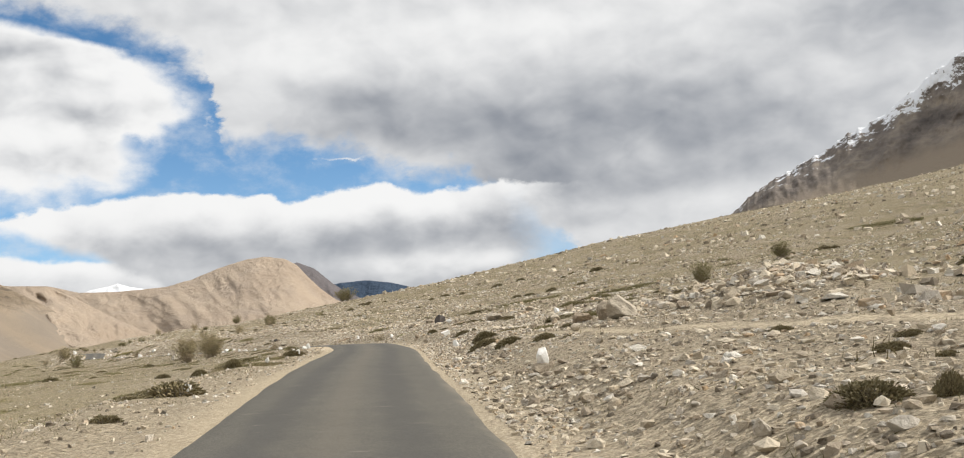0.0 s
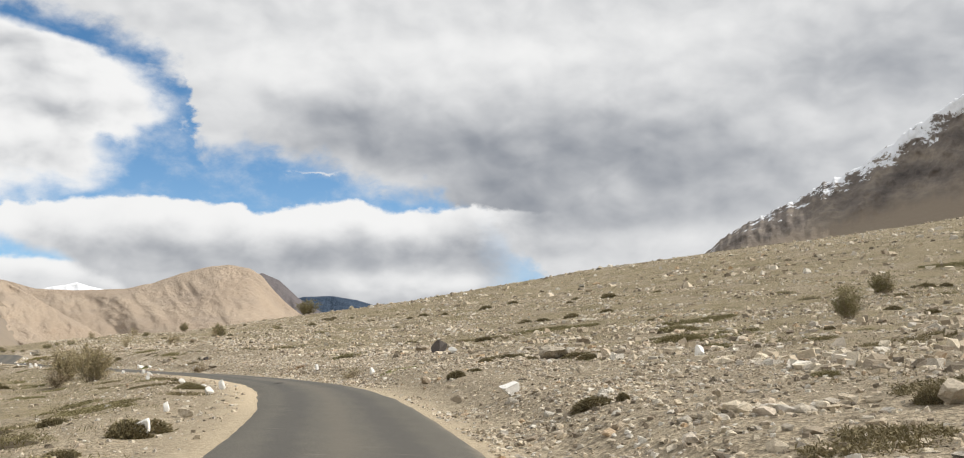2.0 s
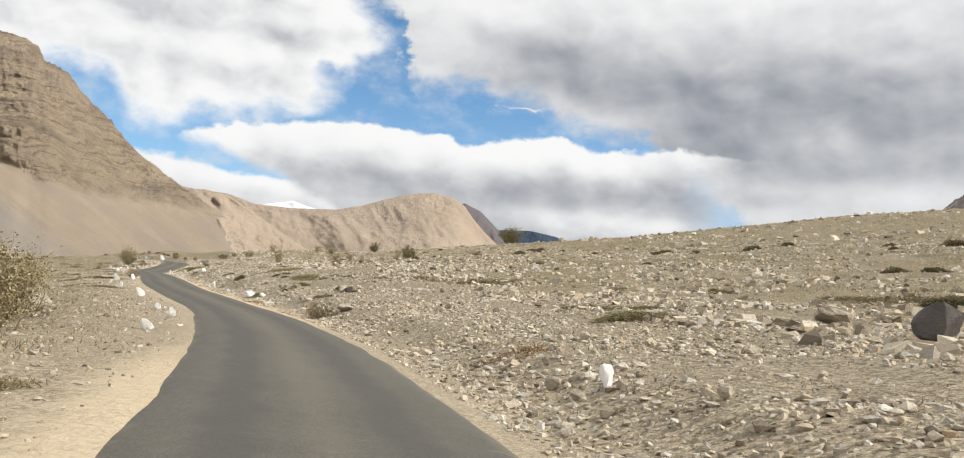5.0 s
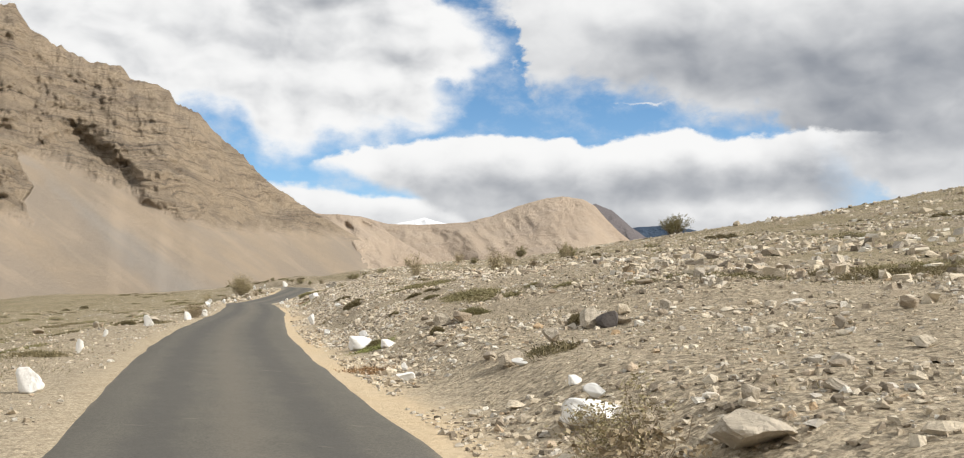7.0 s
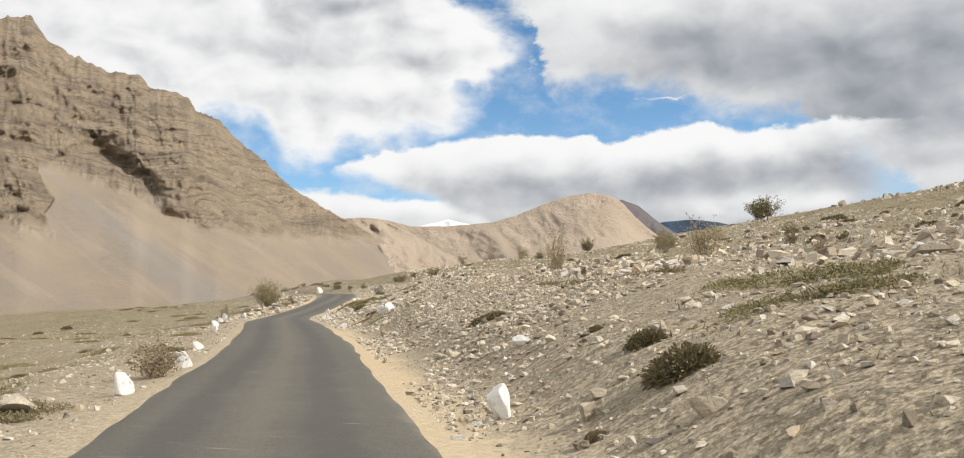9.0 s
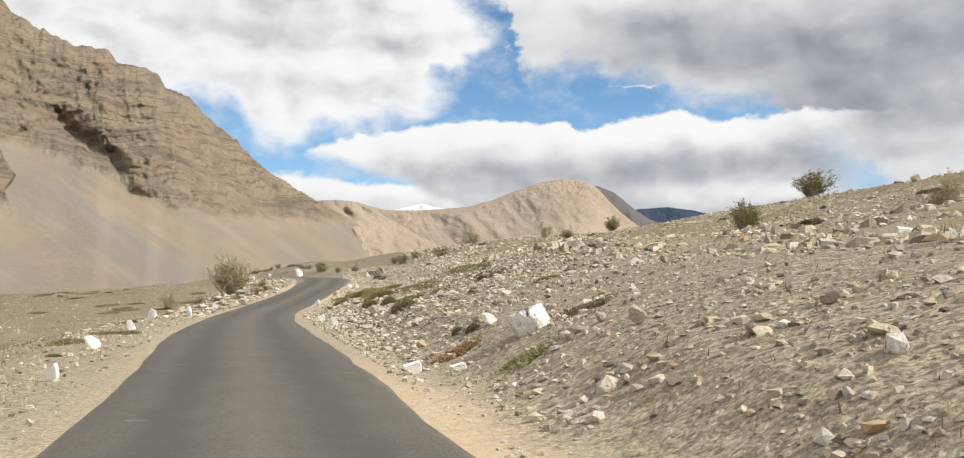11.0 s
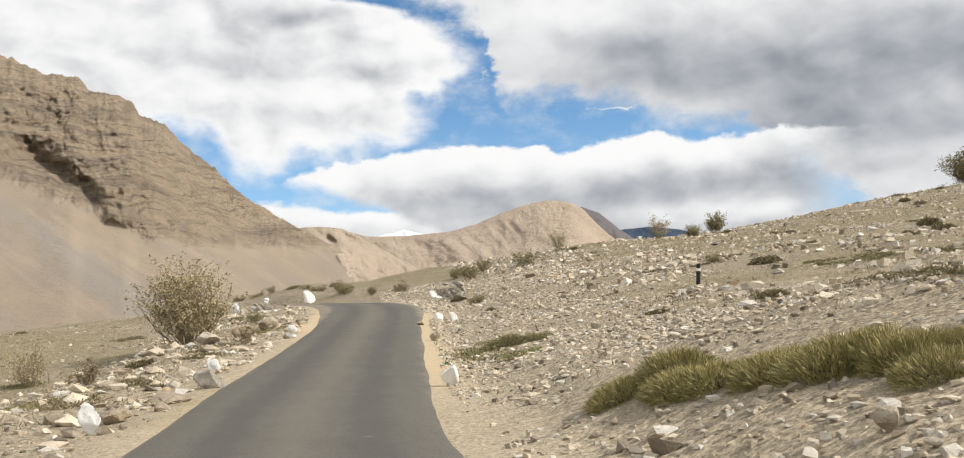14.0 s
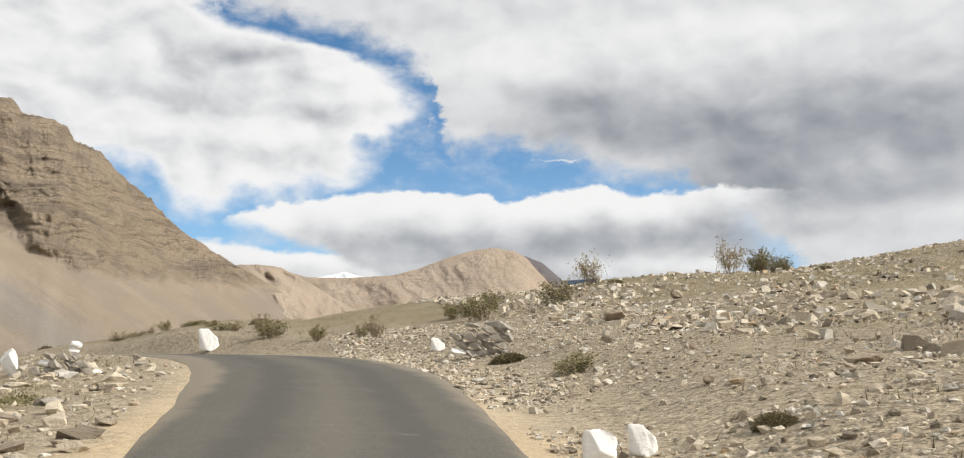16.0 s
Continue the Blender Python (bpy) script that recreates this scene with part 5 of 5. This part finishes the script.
cushion(62.6, 24.29, 0.68, 0.25)
cushion(63.4, 25.76, 0.79, 0.26)
cushion(89.1, 36.58, 1.83, 0.41)
cushion(111.3, 20.78, 0.45, 0.31)
cushion(114.1, 28.32, 1.35, 0.30)
cushion(114.7, 18.40, 0.41, 0.22)
cushion(121.1, 17.53, 0.42, 0.16)
cushion(124.9, 18.92, 0.37, 0.13)
cushion(125.8, 18.21, 0.64, 0.20)
cushion(127.0, 18.76, 0.43, 0.16)
cushion(131.1, 15.05, 0.31, 0.14)
cushion(131.6, 16.04, 0.94, 0.33)
cushion(133.8, 16.21, 0.63, 0.26)
cushion(134.3, 6.89, 1.07, 0.29)
cushion(136.4, 16.07, 0.31, 0.15)
cushion(136.5, 7.34, 0.80, 0.21)
cushion(145.3, 15.17, 1.12, 0.27)
cushion(165.1, 13.26, 0.65, 0.12)
cushion(167.3, 11.63, 0.36, 0.17)
cushion(167.9, 11.41, 0.30, 0.17)
cushion(180.2, 13.16, 0.49, 0.18)
cushion(182.7, 12.99, 0.52, 0.17)
cushion(182.9, 10.15, 0.51, 0.31)
cushion(185.3, 9.59, 0.50, 0.26)
cushion(214.8, 15.81, 1.02, 0.31)
cushion(216.0, 12.94, 0.79, 0.18)
cushion(225.9, 9.56, 0.51, 0.23)
cushion(239.8, 9.73, 0.99, 0.33)
olive(27.6, 13.68, 1.25, 0.30)
olive(33.1, 18.43, 1.26, 0.40)
olive(40.2, 20.77, 0.90, 0.25)
olive(59.9, 31.78, 2.55, 0.76)
olive(60.7, 12.49, 1.20, 0.44)
olive(71.9, 40.65, 3.11, 0.67)
olive(89.9, 27.11, 2.66, 0.41)
olive(116.6, 23.42, 1.43, 0.22)
olive(116.7, 17.07, 0.63, 0.30)
olive(116.8, 19.30, 0.99, 0.35)
olive(119.2, 22.00, 0.94, 0.21)
olive(120.7, 21.43, 1.01, 0.25)
olive(121.2, 19.62, 1.55, 0.19)
olive(122.7, 18.62, 0.63, 0.20)
olive(173.2, 13.99, 0.88, 0.20)
olive(175.2, 12.44, 0.56, 0.14)
olive(177.0, 10.59, 0.83, 0.49)
olive(181.9, 11.21, 0.80, 0.26)
olive(182.5, 10.26, 0.56, 0.47)
olive(185.4, 9.57, 0.84, 0.42)
olive(190.2, 9.39, 0.60, 0.20)
olive(190.8, 9.93, 1.41, 0.54)
olive(192.4, 9.64, 1.15, 0.26)
olive(212.7, 8.91, 0.65, 0.33)
olive(213.0, 8.26, 1.52, 0.50)


def free_spot(w, v):
    """Whether a spot is off the road and its verges."""
    return abs(v - float(road_v(min(w, 289)))) > 3.4


def grass_strip(w0, v0, w1, v1, wide, high, mat, seed, label, name="grass_strip", group="grass streaks"):
    """A long low streak of plants over the stones, thin at both ends."""
    rng = np.random.default_rng(seed)
    long = math.hypot(w1 - w0, v1 - v0)
    n = int((900 + 700 * min(long, 6)) * (4.0 if high > 0.3 else 1))
    t = rng.uniform(0, 1, n)
    side = rng.normal(size=n) * 0.4 * wide * np.sin(np.pi * np.clip(t, 0.08, 0.92)) ** 0.7
    w, v = w0 + (w1 - w0) * t - side * (v1 - v0) / long, v0 + (v1 - v0) * t + side * (w1 - w0) / long
    thick = fbm(w / 0.8, v / 0.8, 3, seed)
    ok = thick > rng.uniform(-0.7, 0.15, n)
    w, v, thick = w[ok], v[ok], thick[ok]
    n = len(w)
    base = np.stack([ALONG.x * w + ACROSS.x * v, ALONG.y * w + ACROSS.y * v, bed_z(w, v) - 0.01 + np.clip(thick, 0, 1) * 0.25 * high], 1)
    way = rng.normal(size=(n, 3)) * (0.6 if high > 0.3 else 0.8) + np.array([0, 0, 0.8 if high > 0.3 else 0.35])
    way /= np.linalg.norm(way, axis=1)[:, None]
    way[:, 2] = np.abs(way[:, 2])
    bv, bf = blades(rng, base, way, rng.uniform(0.4, 1.0, n) * high, rng.uniform(0.08, 0.16, n) * (0.075 if high > 0.3 else min(high, 0.14)), 0.3)
    me = mesh_of(name, bv, bf, mat)
    ob = new(name, me)
    here = place((w0 + w1) / 2, (v0 + v1) / 2)
    me.transform(Matrix.Translation(-here))
    ob.location = here
    return tagged(ob, label, "plants", group, "stuff")


OLIVE_TEXT, BROWN_TEXT = "long low streak of olive grass over stones", "low dark brown scrub creeping over stones"
strips = [
    (94.3, 41.2, 88.0, 45.2), (96.0, 26.9, 94.5, 29.8), (95.1, 26.7, 94.4, 29.4), (115.4, 27.3, 115.8, 31.1), (91.6, 40.2, 91.7, 44.6), (93.5, 42.1, 87.7, 45.0),
    (122.0, 19.0, 121.0, 20.4), (134.0, 17.4, 132.9, 18.1), (132.9, 18.1, 133.1, 19.4), (214.2, 7.2, 209.5, 8.0), (184.7, 10.7, 181.0, 11.8), (193.2, 10.8, 185.3, 11.8),
    (193.6, 10.8, 187.6, 11.9), (192.8, 13.3, 184.0, 13.7), (198.7, 13.7, 190.7, 13.3), (190.5, 13.2, 186.9, 13.3), (191.4, 10.9, 188.4, 11.7),
    (224.8, 21.9, 220.2, 24.8), (215.1, 7.8, 213.7, 9.4), (65.2, 34.1, 65.9, 39.1), (80.1, 45.4, 80.7, 51.6), (64.6, 35.2, 58.7, 35.2),
    (116.8, 24.1, 115.1, 26.5), (121.6, 19.2, 119.3, 20.7), (138.5, 18.5, 134.3, 19.6), (65.5, 35.1, 63.5, 37.5), (64.6, 34.5, 64.2, 39.6), (117.6, 111.8, 107.4, 116.1),
    (55.8, 30.2, 50.1, 30.6), (57, 8.0, 52.5, 9.8), (196, 15, 191, 20), (226, 22, 221, 27), (206, 20, 200, 24),
]
for k, (a, b, c, d) in enumerate(strips):
    far = 1 + max(0, b - 12) / 40
    grass_strip(a, b, c, d, 0.9 * far, 0.17 * far, GRASS if k % 3 else LEAF_OLIVE, 300 + k, OLIVE_TEXT)
strips = [
    (59.4, 26.1, 58.8, 28.1), (92.6, 37.5, 92.3, 39.6), (135.8, 18.9, 135.0, 20.2), (63.9, 25.0, 64.2, 27.0), (97.4, 37.9, 87.7, 37.9), (115.8, 27.3, 112.0, 30.2),
    (113.9, 27.0, 114.4, 30.2), (181.8, 13.2, 180.0, 13.6), (215.8, 15.8, 199.7, 12.1), (235.9, 21.6, 234.7, 22.9), (238.0, 25.1, 237.3, 28.0), (234.9, 18.0, 234.1, 19.0),
    (232.8, 19.7, 233.6, 21.8), (154.0, 17.6, 143.4, 19.3), (165.2, 13.1, 164.8, 13.4), (67.2, 11.2, 67.9, 13.6), (49, 6.5, 46, 7.5), (41, 4.5, 37, 5.5),
    (29, 1, 25, 2.2), (33.4, 14.0, 33.2, 15.2), (33.9, 14.9, 33.6, 16.0), (36.2, 18.2, 35.9, 19.2), (46.5, 28.2, 44.2, 30.0), (45.2, 29.3, 43.6, 31.2), (108.5, 19.5, 108.2, 20.1),
]
for k, (a, b, c, d) in enumerate(strips):
    far = 1 + max(0, b - 12) / 40
    grass_strip(a, b, c, d, 0.8 * far, 0.16 * far, LEAF_DARK, 340 + k, BROWN_TEXT, "scrub_streak", "scrub streaks")
for k, (a, b, c, d) in enumerate([(82.0, 20.7, 81.4, 22.1), (166.2, 11.0, 165.7, 11.4), (111.3, 17.0, 112.3, 17.1)]):
    grass_strip(a, b, c, d, 0.7, 0.16, RUST, 370 + k, "rust-coloured dry weeds creeping over the gravel", "dry_weeds", "rusty weeds")
tussock = np.random.default_rng(61)
for a, b, c, d, count in ((201.2, 8.1, 197.8, 9.4, 12), (199.2, 8.9, 195.6, 10.3, 14), (193.2, 9.2, 191.2, 10.2, 5)):
    for k in range(count):
        t = (k + tussock.uniform(0, 1)) / count
        size = tussock.uniform(0.55, 1.05)
        plant("bank_grass", BANK_TUFTS[k % 3], a + (c - a) * t + tussock.normal() * 0.2, b + (d - b) * t + tussock.normal() * 0.25, size, size * tussock.uniform(0.36, 0.55),
              "dense yellowish olive tussock of grass on top of the bank", "grass clump", "bank grass", 0.52)
for k, (a, b, c, d) in enumerate([(163.2, 11.8, 162.6, 12.1), (64.6, 20.6, 64.6, 22.1), (210.5, 7.8, 210.0, 8.5), (116.6, 16.8, 115.9, 17.3)]):
    grass_strip(a, b, c, d, 0.8, 0.13, GREEN_WEED, 390 + k, "low yellowish green weeds creeping over gravel", "green_weeds", "green weeds")
left = np.random.default_rng(78)
for k in range(130):
    w, u = left.uniform(5, 250), -3.6 - 22 * left.uniform() ** 1.7
    a, b = left.uniform(0.8, 2.6), left.uniform(-0.5, 0.5)
    v = float(land_v(w)) + u
    if free_spot(w, v):
        grass_strip(w - a / 2, v - b, w + a / 2, v + b, 0.9, 0.17, LEAF_DARK if k % 2 else LEAF_OLIVE, 400 + k, BROWN_TEXT if k % 2 else OLIVE_TEXT, "scrub_streak" if k % 2 else "grass_strip", "scrub streaks" if k % 2 else "grass streaks")


turf = np.random.default_rng(77)
made = 0
while made < 210:
    w, u = turf.uniform(0, 300), turf.uniform(-30, 75)
    v = float(land_v(w)) + u
    if not free_spot(w, v) or 0 < u < 16 or vnoise(w / 14, v / 9, 91) < turf.uniform(-0.5, 0.7):
        continue
    size = turf.uniform(0.35, 1.25) * (1 + max(u, 0) / 80)
    if turf.uniform() < 0.62:
        cushion(w, v, size, size * turf.uniform(0.28, 0.42), CUSHIONS_SMALL)
    else:
        olive(w, v, size * 1.3, size * turf.uniform(0.25, 0.4), OLIVES_SMALL)
    made += 1


# ---- scattered stones, singly where the camera passes near ----
loose = np.random.default_rng(41)
made = 0
while made < 260:
    w = loose.uniform(4, 258)
    u = loose.choice([loose.uniform(3.0, 12), loose.uniform(-9, -2.9)], p=[0.8, 0.2])
    v = float(land_v(w)) + u
    if not free_spot(w, v) and abs(u) > 3.4:
        continue
    s = 0.12 + 0.24 * loose.uniform() ** 2.5
    ob = new("stone", RUBBLE[int(loose.integers(10))])
    stand(ob, w, v, (s, s * loose.uniform(0.7, 1.1), s * loose.uniform(0.8, 1.5)), loose.uniform(0, 6.28), (loose.uniform(-0.25, 0.25), loose.uniform(-0.25, 0.25)), 0.04 * s)
    tagged(ob, "loose angular stone lying in the roadside gravel", "stone", "loose stones by the road")
    made += 1


def stone_field(name, label, count, w_range, u_range, sizes, seed, patch=0.0, keep=None, blunt=False, clump=0.0, spread_by=2.2):
    """Many loose stones in one mesh."""
    rng = np.random.default_rng(seed)
    w = rng.uniform(*w_range, count * 4)
    u = u_range[0] + (u_range[1] - u_range[0]) * rng.uniform(0, 1, count * 4) ** (1.35 if u_range[0] > 0 else 1.0)
    v = land_v(w) + u
    ok = np.abs(v - road_v(np.minimum(w, 289))) > HALF + 0.35
    ok &= (np.abs(v - path_v(w)) > 0.45) | (w > 30)
    ok &= fbm(w / 9, v / 6, 3, 55) > rng.uniform(-1.1, 0.5, len(w)) * patch - (1 - patch)
    if clump:
        ok &= fbm(w / 4.5, v / 2.6, 4, 57, 0.6) > rng.uniform(-0.30, 0.30, len(w)) + clump
    if keep is not None:
        ok &= keep(w, v)
    w, v = w[ok][:count], v[ok][:count]
    n = len(w)
    base = np.array([(x, y, z) for z in (-1, 1) for x, y in ((-1, -1), (1, -1), (1, 1), (-1, 1))], float)
    faces = np.array([(0, 1, 5, 4), (1, 2, 6, 5), (2, 3, 7, 6), (3, 0, 4, 7), (4, 5, 6, 7)])
    if blunt:
        base, faces = BALLS[1]
    kinds = []
    for k in range(40):
        shape = np.random.default_rng(seed + k)
        p = base * (1.2 if blunt else 1) + shape.normal(size=base.shape) * (0.26 if blunt else 0.38)
        if not blunt:
            p[4:, :2] *= shape.uniform(0.5, 0.92)
        kinds.append(p * np.array([1, shape.uniform(0.55, 0.95), shape.uniform(0.35, 0.7)]) * 0.5)
    kinds = np.array(kinds)[rng.integers(0, 40, n)]
    s = sizes[0] * (sizes[1] / sizes[0]) ** (rng.uniform(0, 1, n) ** spread_by)
    a, t = rng.uniform(0, 2 * math.pi, n), rng.normal(size=n) * 0.25
    kinds = kinds * s[:, None, None] * rng.uniform(0.75, 1.3, (n, 1, 3))
    x, y, z = kinds[..., 0], kinds[..., 1], kinds[..., 2]
    y, z = y * np.cos(t)[:, None] - z * np.sin(t)[:, None], y * np.sin(t)[:, None] + z * np.cos(t)[:, None]
    x, y = x * np.cos(a)[:, None] - y * np.sin(a)[:, None], x * np.sin(a)[:, None] + y * np.cos(a)[:, None]
    gx, gy = ALONG.x * w + ACROSS.x * v, ALONG.y * w + ACROSS.y * v
    gz = bed_z(w, v) + 0.10 * s
    verts = np.stack([x + gx[:, None], y + gy[:, None], z + gz[:, None]], -1).reshape(-1, 3)
    f = (faces[None] + (np.arange(n) * len(base))[:, None, None]).reshape(-1, faces.shape[1])
    return tagged(new(name, mesh_of(name, verts, f, STONE)), label, "stones", kind="stuff")


stone_field("roadside_stones", "dense broken tan stones and gravel along the bank", 90000, (-4, 258), (2.1, 14.5), (0.032, 0.115), 11, 0.8, clump=-0.2)
stone_field("roadside_rubble", "angular tan and grey stones lying thick on the bank", 19000, (-4, 258), (2.8, 20), (0.065, 0.21), 31, 0.8, blunt=True, clump=-0.05)
stone_field("slope_stones", "scattered broken stones over the wide slope", 46000, (0, 330), (10, 80), (0.11, 0.42), 12, 0.6, clump=-0.02)
stone_field("stone_windrow", "long heap of pale broken stones lying across the slope", 420, (34, 40), (3, 12), (0.10, 0.34), 35, 0.0, blunt=True, spread_by=1.5, keep=lambda w, v: (np.abs(w - 36.75 + 0.2 * (v - 16.5) + 0.15 * np.sin(3 * v)) < 0.42) & (v > 15.2) & (v < 17.8))
stone_field("upper_slope_stones", "stones strewn over the upper slope", 9000, (20, 560), (85, 360), (0.35, 1.3), 17, 0.6)
stone_field("verge_stones", "small stones strewn over the flat below the road", 11000, (-4, 262), (-26, -1.9), (0.035, 0.15), 13, 0.6)
stone_field("outer_verge_stones", "gravel and small stones beside the outer edge of the tarmac", 9000, (-4, 250), (-8, -1.95), (0.025, 0.11), 19, 0.4)
stone_field("bank_stones", "pale broken stones along the outer edge of the road", 1500, (194, 240), (-8, -1.9), (0.07, 0.36), 18, 0.2, blunt=True)
stone_field("rubble_heap", "heap of broken grey rubble", 1500, (17, 28), (7, 18), (0.07, 0.38), 14, 0.0, blunt=True, keep=lambda w, v: ((w - 22.3) / 3.6) ** 2 + ((v - 18.3) / 3.0) ** 2 < 1)
stone_field("gravel_heap", "heap of small pale broken stones beside the road", 3000, (117, 127), (2.6, 5.4), (0.035, 0.11), 16, 0.0, keep=lambda w, v: ((w - 121.5) / 4.2) ** 2 + ((v - 16.9) / 1.5) ** 2 < 1)
stone_field("bank_rubble", "bank of angular rubble above the road", 2600, (172, 200), (3.2, 12), (0.06, 0.22), 15, 0.0, blunt=True)


def tuft_field(name, label, count, w_range, u_range, seed, mat, length, per=9, wide=0.12):
    rng = np.random.default_rng(seed)
    w, u = rng.uniform(*w_range, count * 3), rng.uniform(*u_range, count * 3)
    v = land_v(w) + u
    ok = (np.abs(v - road_v(np.minimum(w, 289))) > 3.0) & (fbm(w / 16, v / 7, 3, 91) > rng.uniform(-0.35, 0.45, len(w)))
    w, v = w[ok][:count], v[ok][:count]
    n = len(w)
    size = rng.uniform(0.5, 1.6, n)
    ww = np.repeat(w, per) + rng.normal(size=n * per) * np.repeat(size, per) * wide * 1.6
    vv = np.repeat(v, per) + rng.normal(size=n * per) * np.repeat(size, per) * wide
    base = np.stack([ALONG.x * ww + ACROSS.x * vv, ALONG.y * ww + ACROSS.y * vv, bed_z(ww, vv) - 0.01], 1)
    way = rng.normal(size=(n * per, 3)) * 0.85 + np.array([0, 0, 0.8])
    way /= np.linalg.norm(way, axis=1)[:, None]
    s = np.repeat(size, per)
    long, half = rng.uniform(0.6, 1.2, n * per) * length * s, rng.uniform(0.04, 0.09, n * per) * length * s
    turn = rng.uniform(0, 2 * math.pi, n * per)
    side = np.stack([np.cos(turn), np.sin(turn), 0 * turn], 1) * half[:, None]
    bv = np.stack([base - side, base + side, base + way * long[:, None]], 1).reshape(-1, 3)
    bf = np.arange(3 * n * per).reshape(-1, 3)
    return tagged(new(name, mesh_of(name, bv, bf, mat)), label, "plants", kind="stuff")


tuft_field("dry_grass", "thin tufts of dry yellow grass", 8000, (0, 330), (-32, 90), 21, GRASS, 0.09, 14, 0.14)
tuft_field("brown_scrub", "small brown scrub plants dotted over the slope", 5200, (0, 340), (-32, 110), 22, LEAF_DARK, 0.10, 32, 0.22)
tuft_field("flat_scrub", "low brown and olive scrub on the flat below the road", 3400, (-4, 262), (-34, -3.6), 24, LEAF_DARK, 0.09, 30, 0.26)
tuft_field("flat_grass", "dry olive grass on the flat below the road", 2600, (-4, 262), (-34, -3.6), 25, LEAF_OLIVE, 0.085, 30, 0.34)
tuft_field("slope_grass", "streaks of olive grass on the slope", 1800, (0, 330), (9, 80), 26, GRASS, 0.13, 50, 0.4)
tuft_field("far_scrub", "far scrub plants on the upper slope", 2800, (40, 560), (60, 340), 23, LEAF_DARK, 0.3, 30, 0.6)


# ---- litter ----
def scrap(w, v, size, colour, seed, label):
    """A crumpled piece of plastic foil, two-sided with a thickness."""
    rng = np.random.default_rng(seed)
    k = 7
    a, b = np.meshgrid(np.linspace(-0.5, 0.5, k), np.linspace(-0.5, 0.5, k), indexing="ij")
    up = 0.18 + 0.16 * rng.normal(size=(k, k)).clip(-1, 1)
    flat = np.stack([a + 0.06 * rng.normal(size=(k, k)), b * 0.7 + 0.06 * rng.normal(size=(k, k)), up], -1).reshape(-1, 3)
    verts = np.concatenate([flat, flat - np.array([0, 0, 0.012])])
    top = grid_faces(k, k)
    me = mesh_of("plastic_scrap", verts, np.concatenate([top[:, ::-1], top + k * k]), material("plastic_foil", lambda n, p, bs: (n.mix(n.noise(p, 20, 3), colour, tuple(0.6 * c for c in colour)), None, 0, 0), 0.4))
    return tagged(stand(new("plastic_scrap", me), w, v, (size, size, size), rng.uniform(0, 6), (0, 0), 0.02), label, "litter", "roadside litter")


scrap(211.0, 6.62, 0.20, (0.03, 0.30, 0.14), 1, "crumpled green plastic scrap lying in roadside gravel")
scrap(165.7, 10.87, 0.10, (0.20, 0.40, 0.55), 2, "small crumpled blue plastic scrap lying in gravel")


# ---- on the tarmac ----
def road_patch(w, v, long, wide, seed):
    rng = np.random.default_rng(seed)
    a = np.linspace(0, 2 * math.pi, 18, endpoint=False)
    r = 0.5 * (1 + 0.25 * rng.normal(size=18).cumsum() * 0.3)
    ww, vv = w + np.cos(a) * r * long, v + np.sin(a) * r * wide
    z = float(road_z(w)) + 0.045
    verts = [(ALONG.x * p + ACROSS.x * q, ALONG.y * p + ACROSS.y * q, z) for p, q in zip(ww, vv)] + [(ALONG.x * w + ACROSS.x * v, ALONG.y * w + ACROSS.y * v, z + 0.006)]
    faces = [(k, (k + 1) % 18, 18) for k in range(18)][:]
    me = mesh_of("tar_patch", verts, [f[::-1] for f in faces], TAR)
    return tagged(new("tar_patch", me), "small dark tar patch on the grey tarmac", "tar patch", "tar patches")


TAR = material("tar", lambda n, p, b: (n.mix(n.noise(p, 15, 4), (0.016, 0.015, 0.014), (0.04, 0.037, 0.034)), n.noise(p, 40, 3), 0.4, 0.01), 0.7)
road_patch(62.4, 15.86, 0.5, 0.26, 1)
road_patch(63.3, 16.2, 0.45, 0.26, 2)
road_patch(60.2, 16.1, 0.25, 0.15, 3)
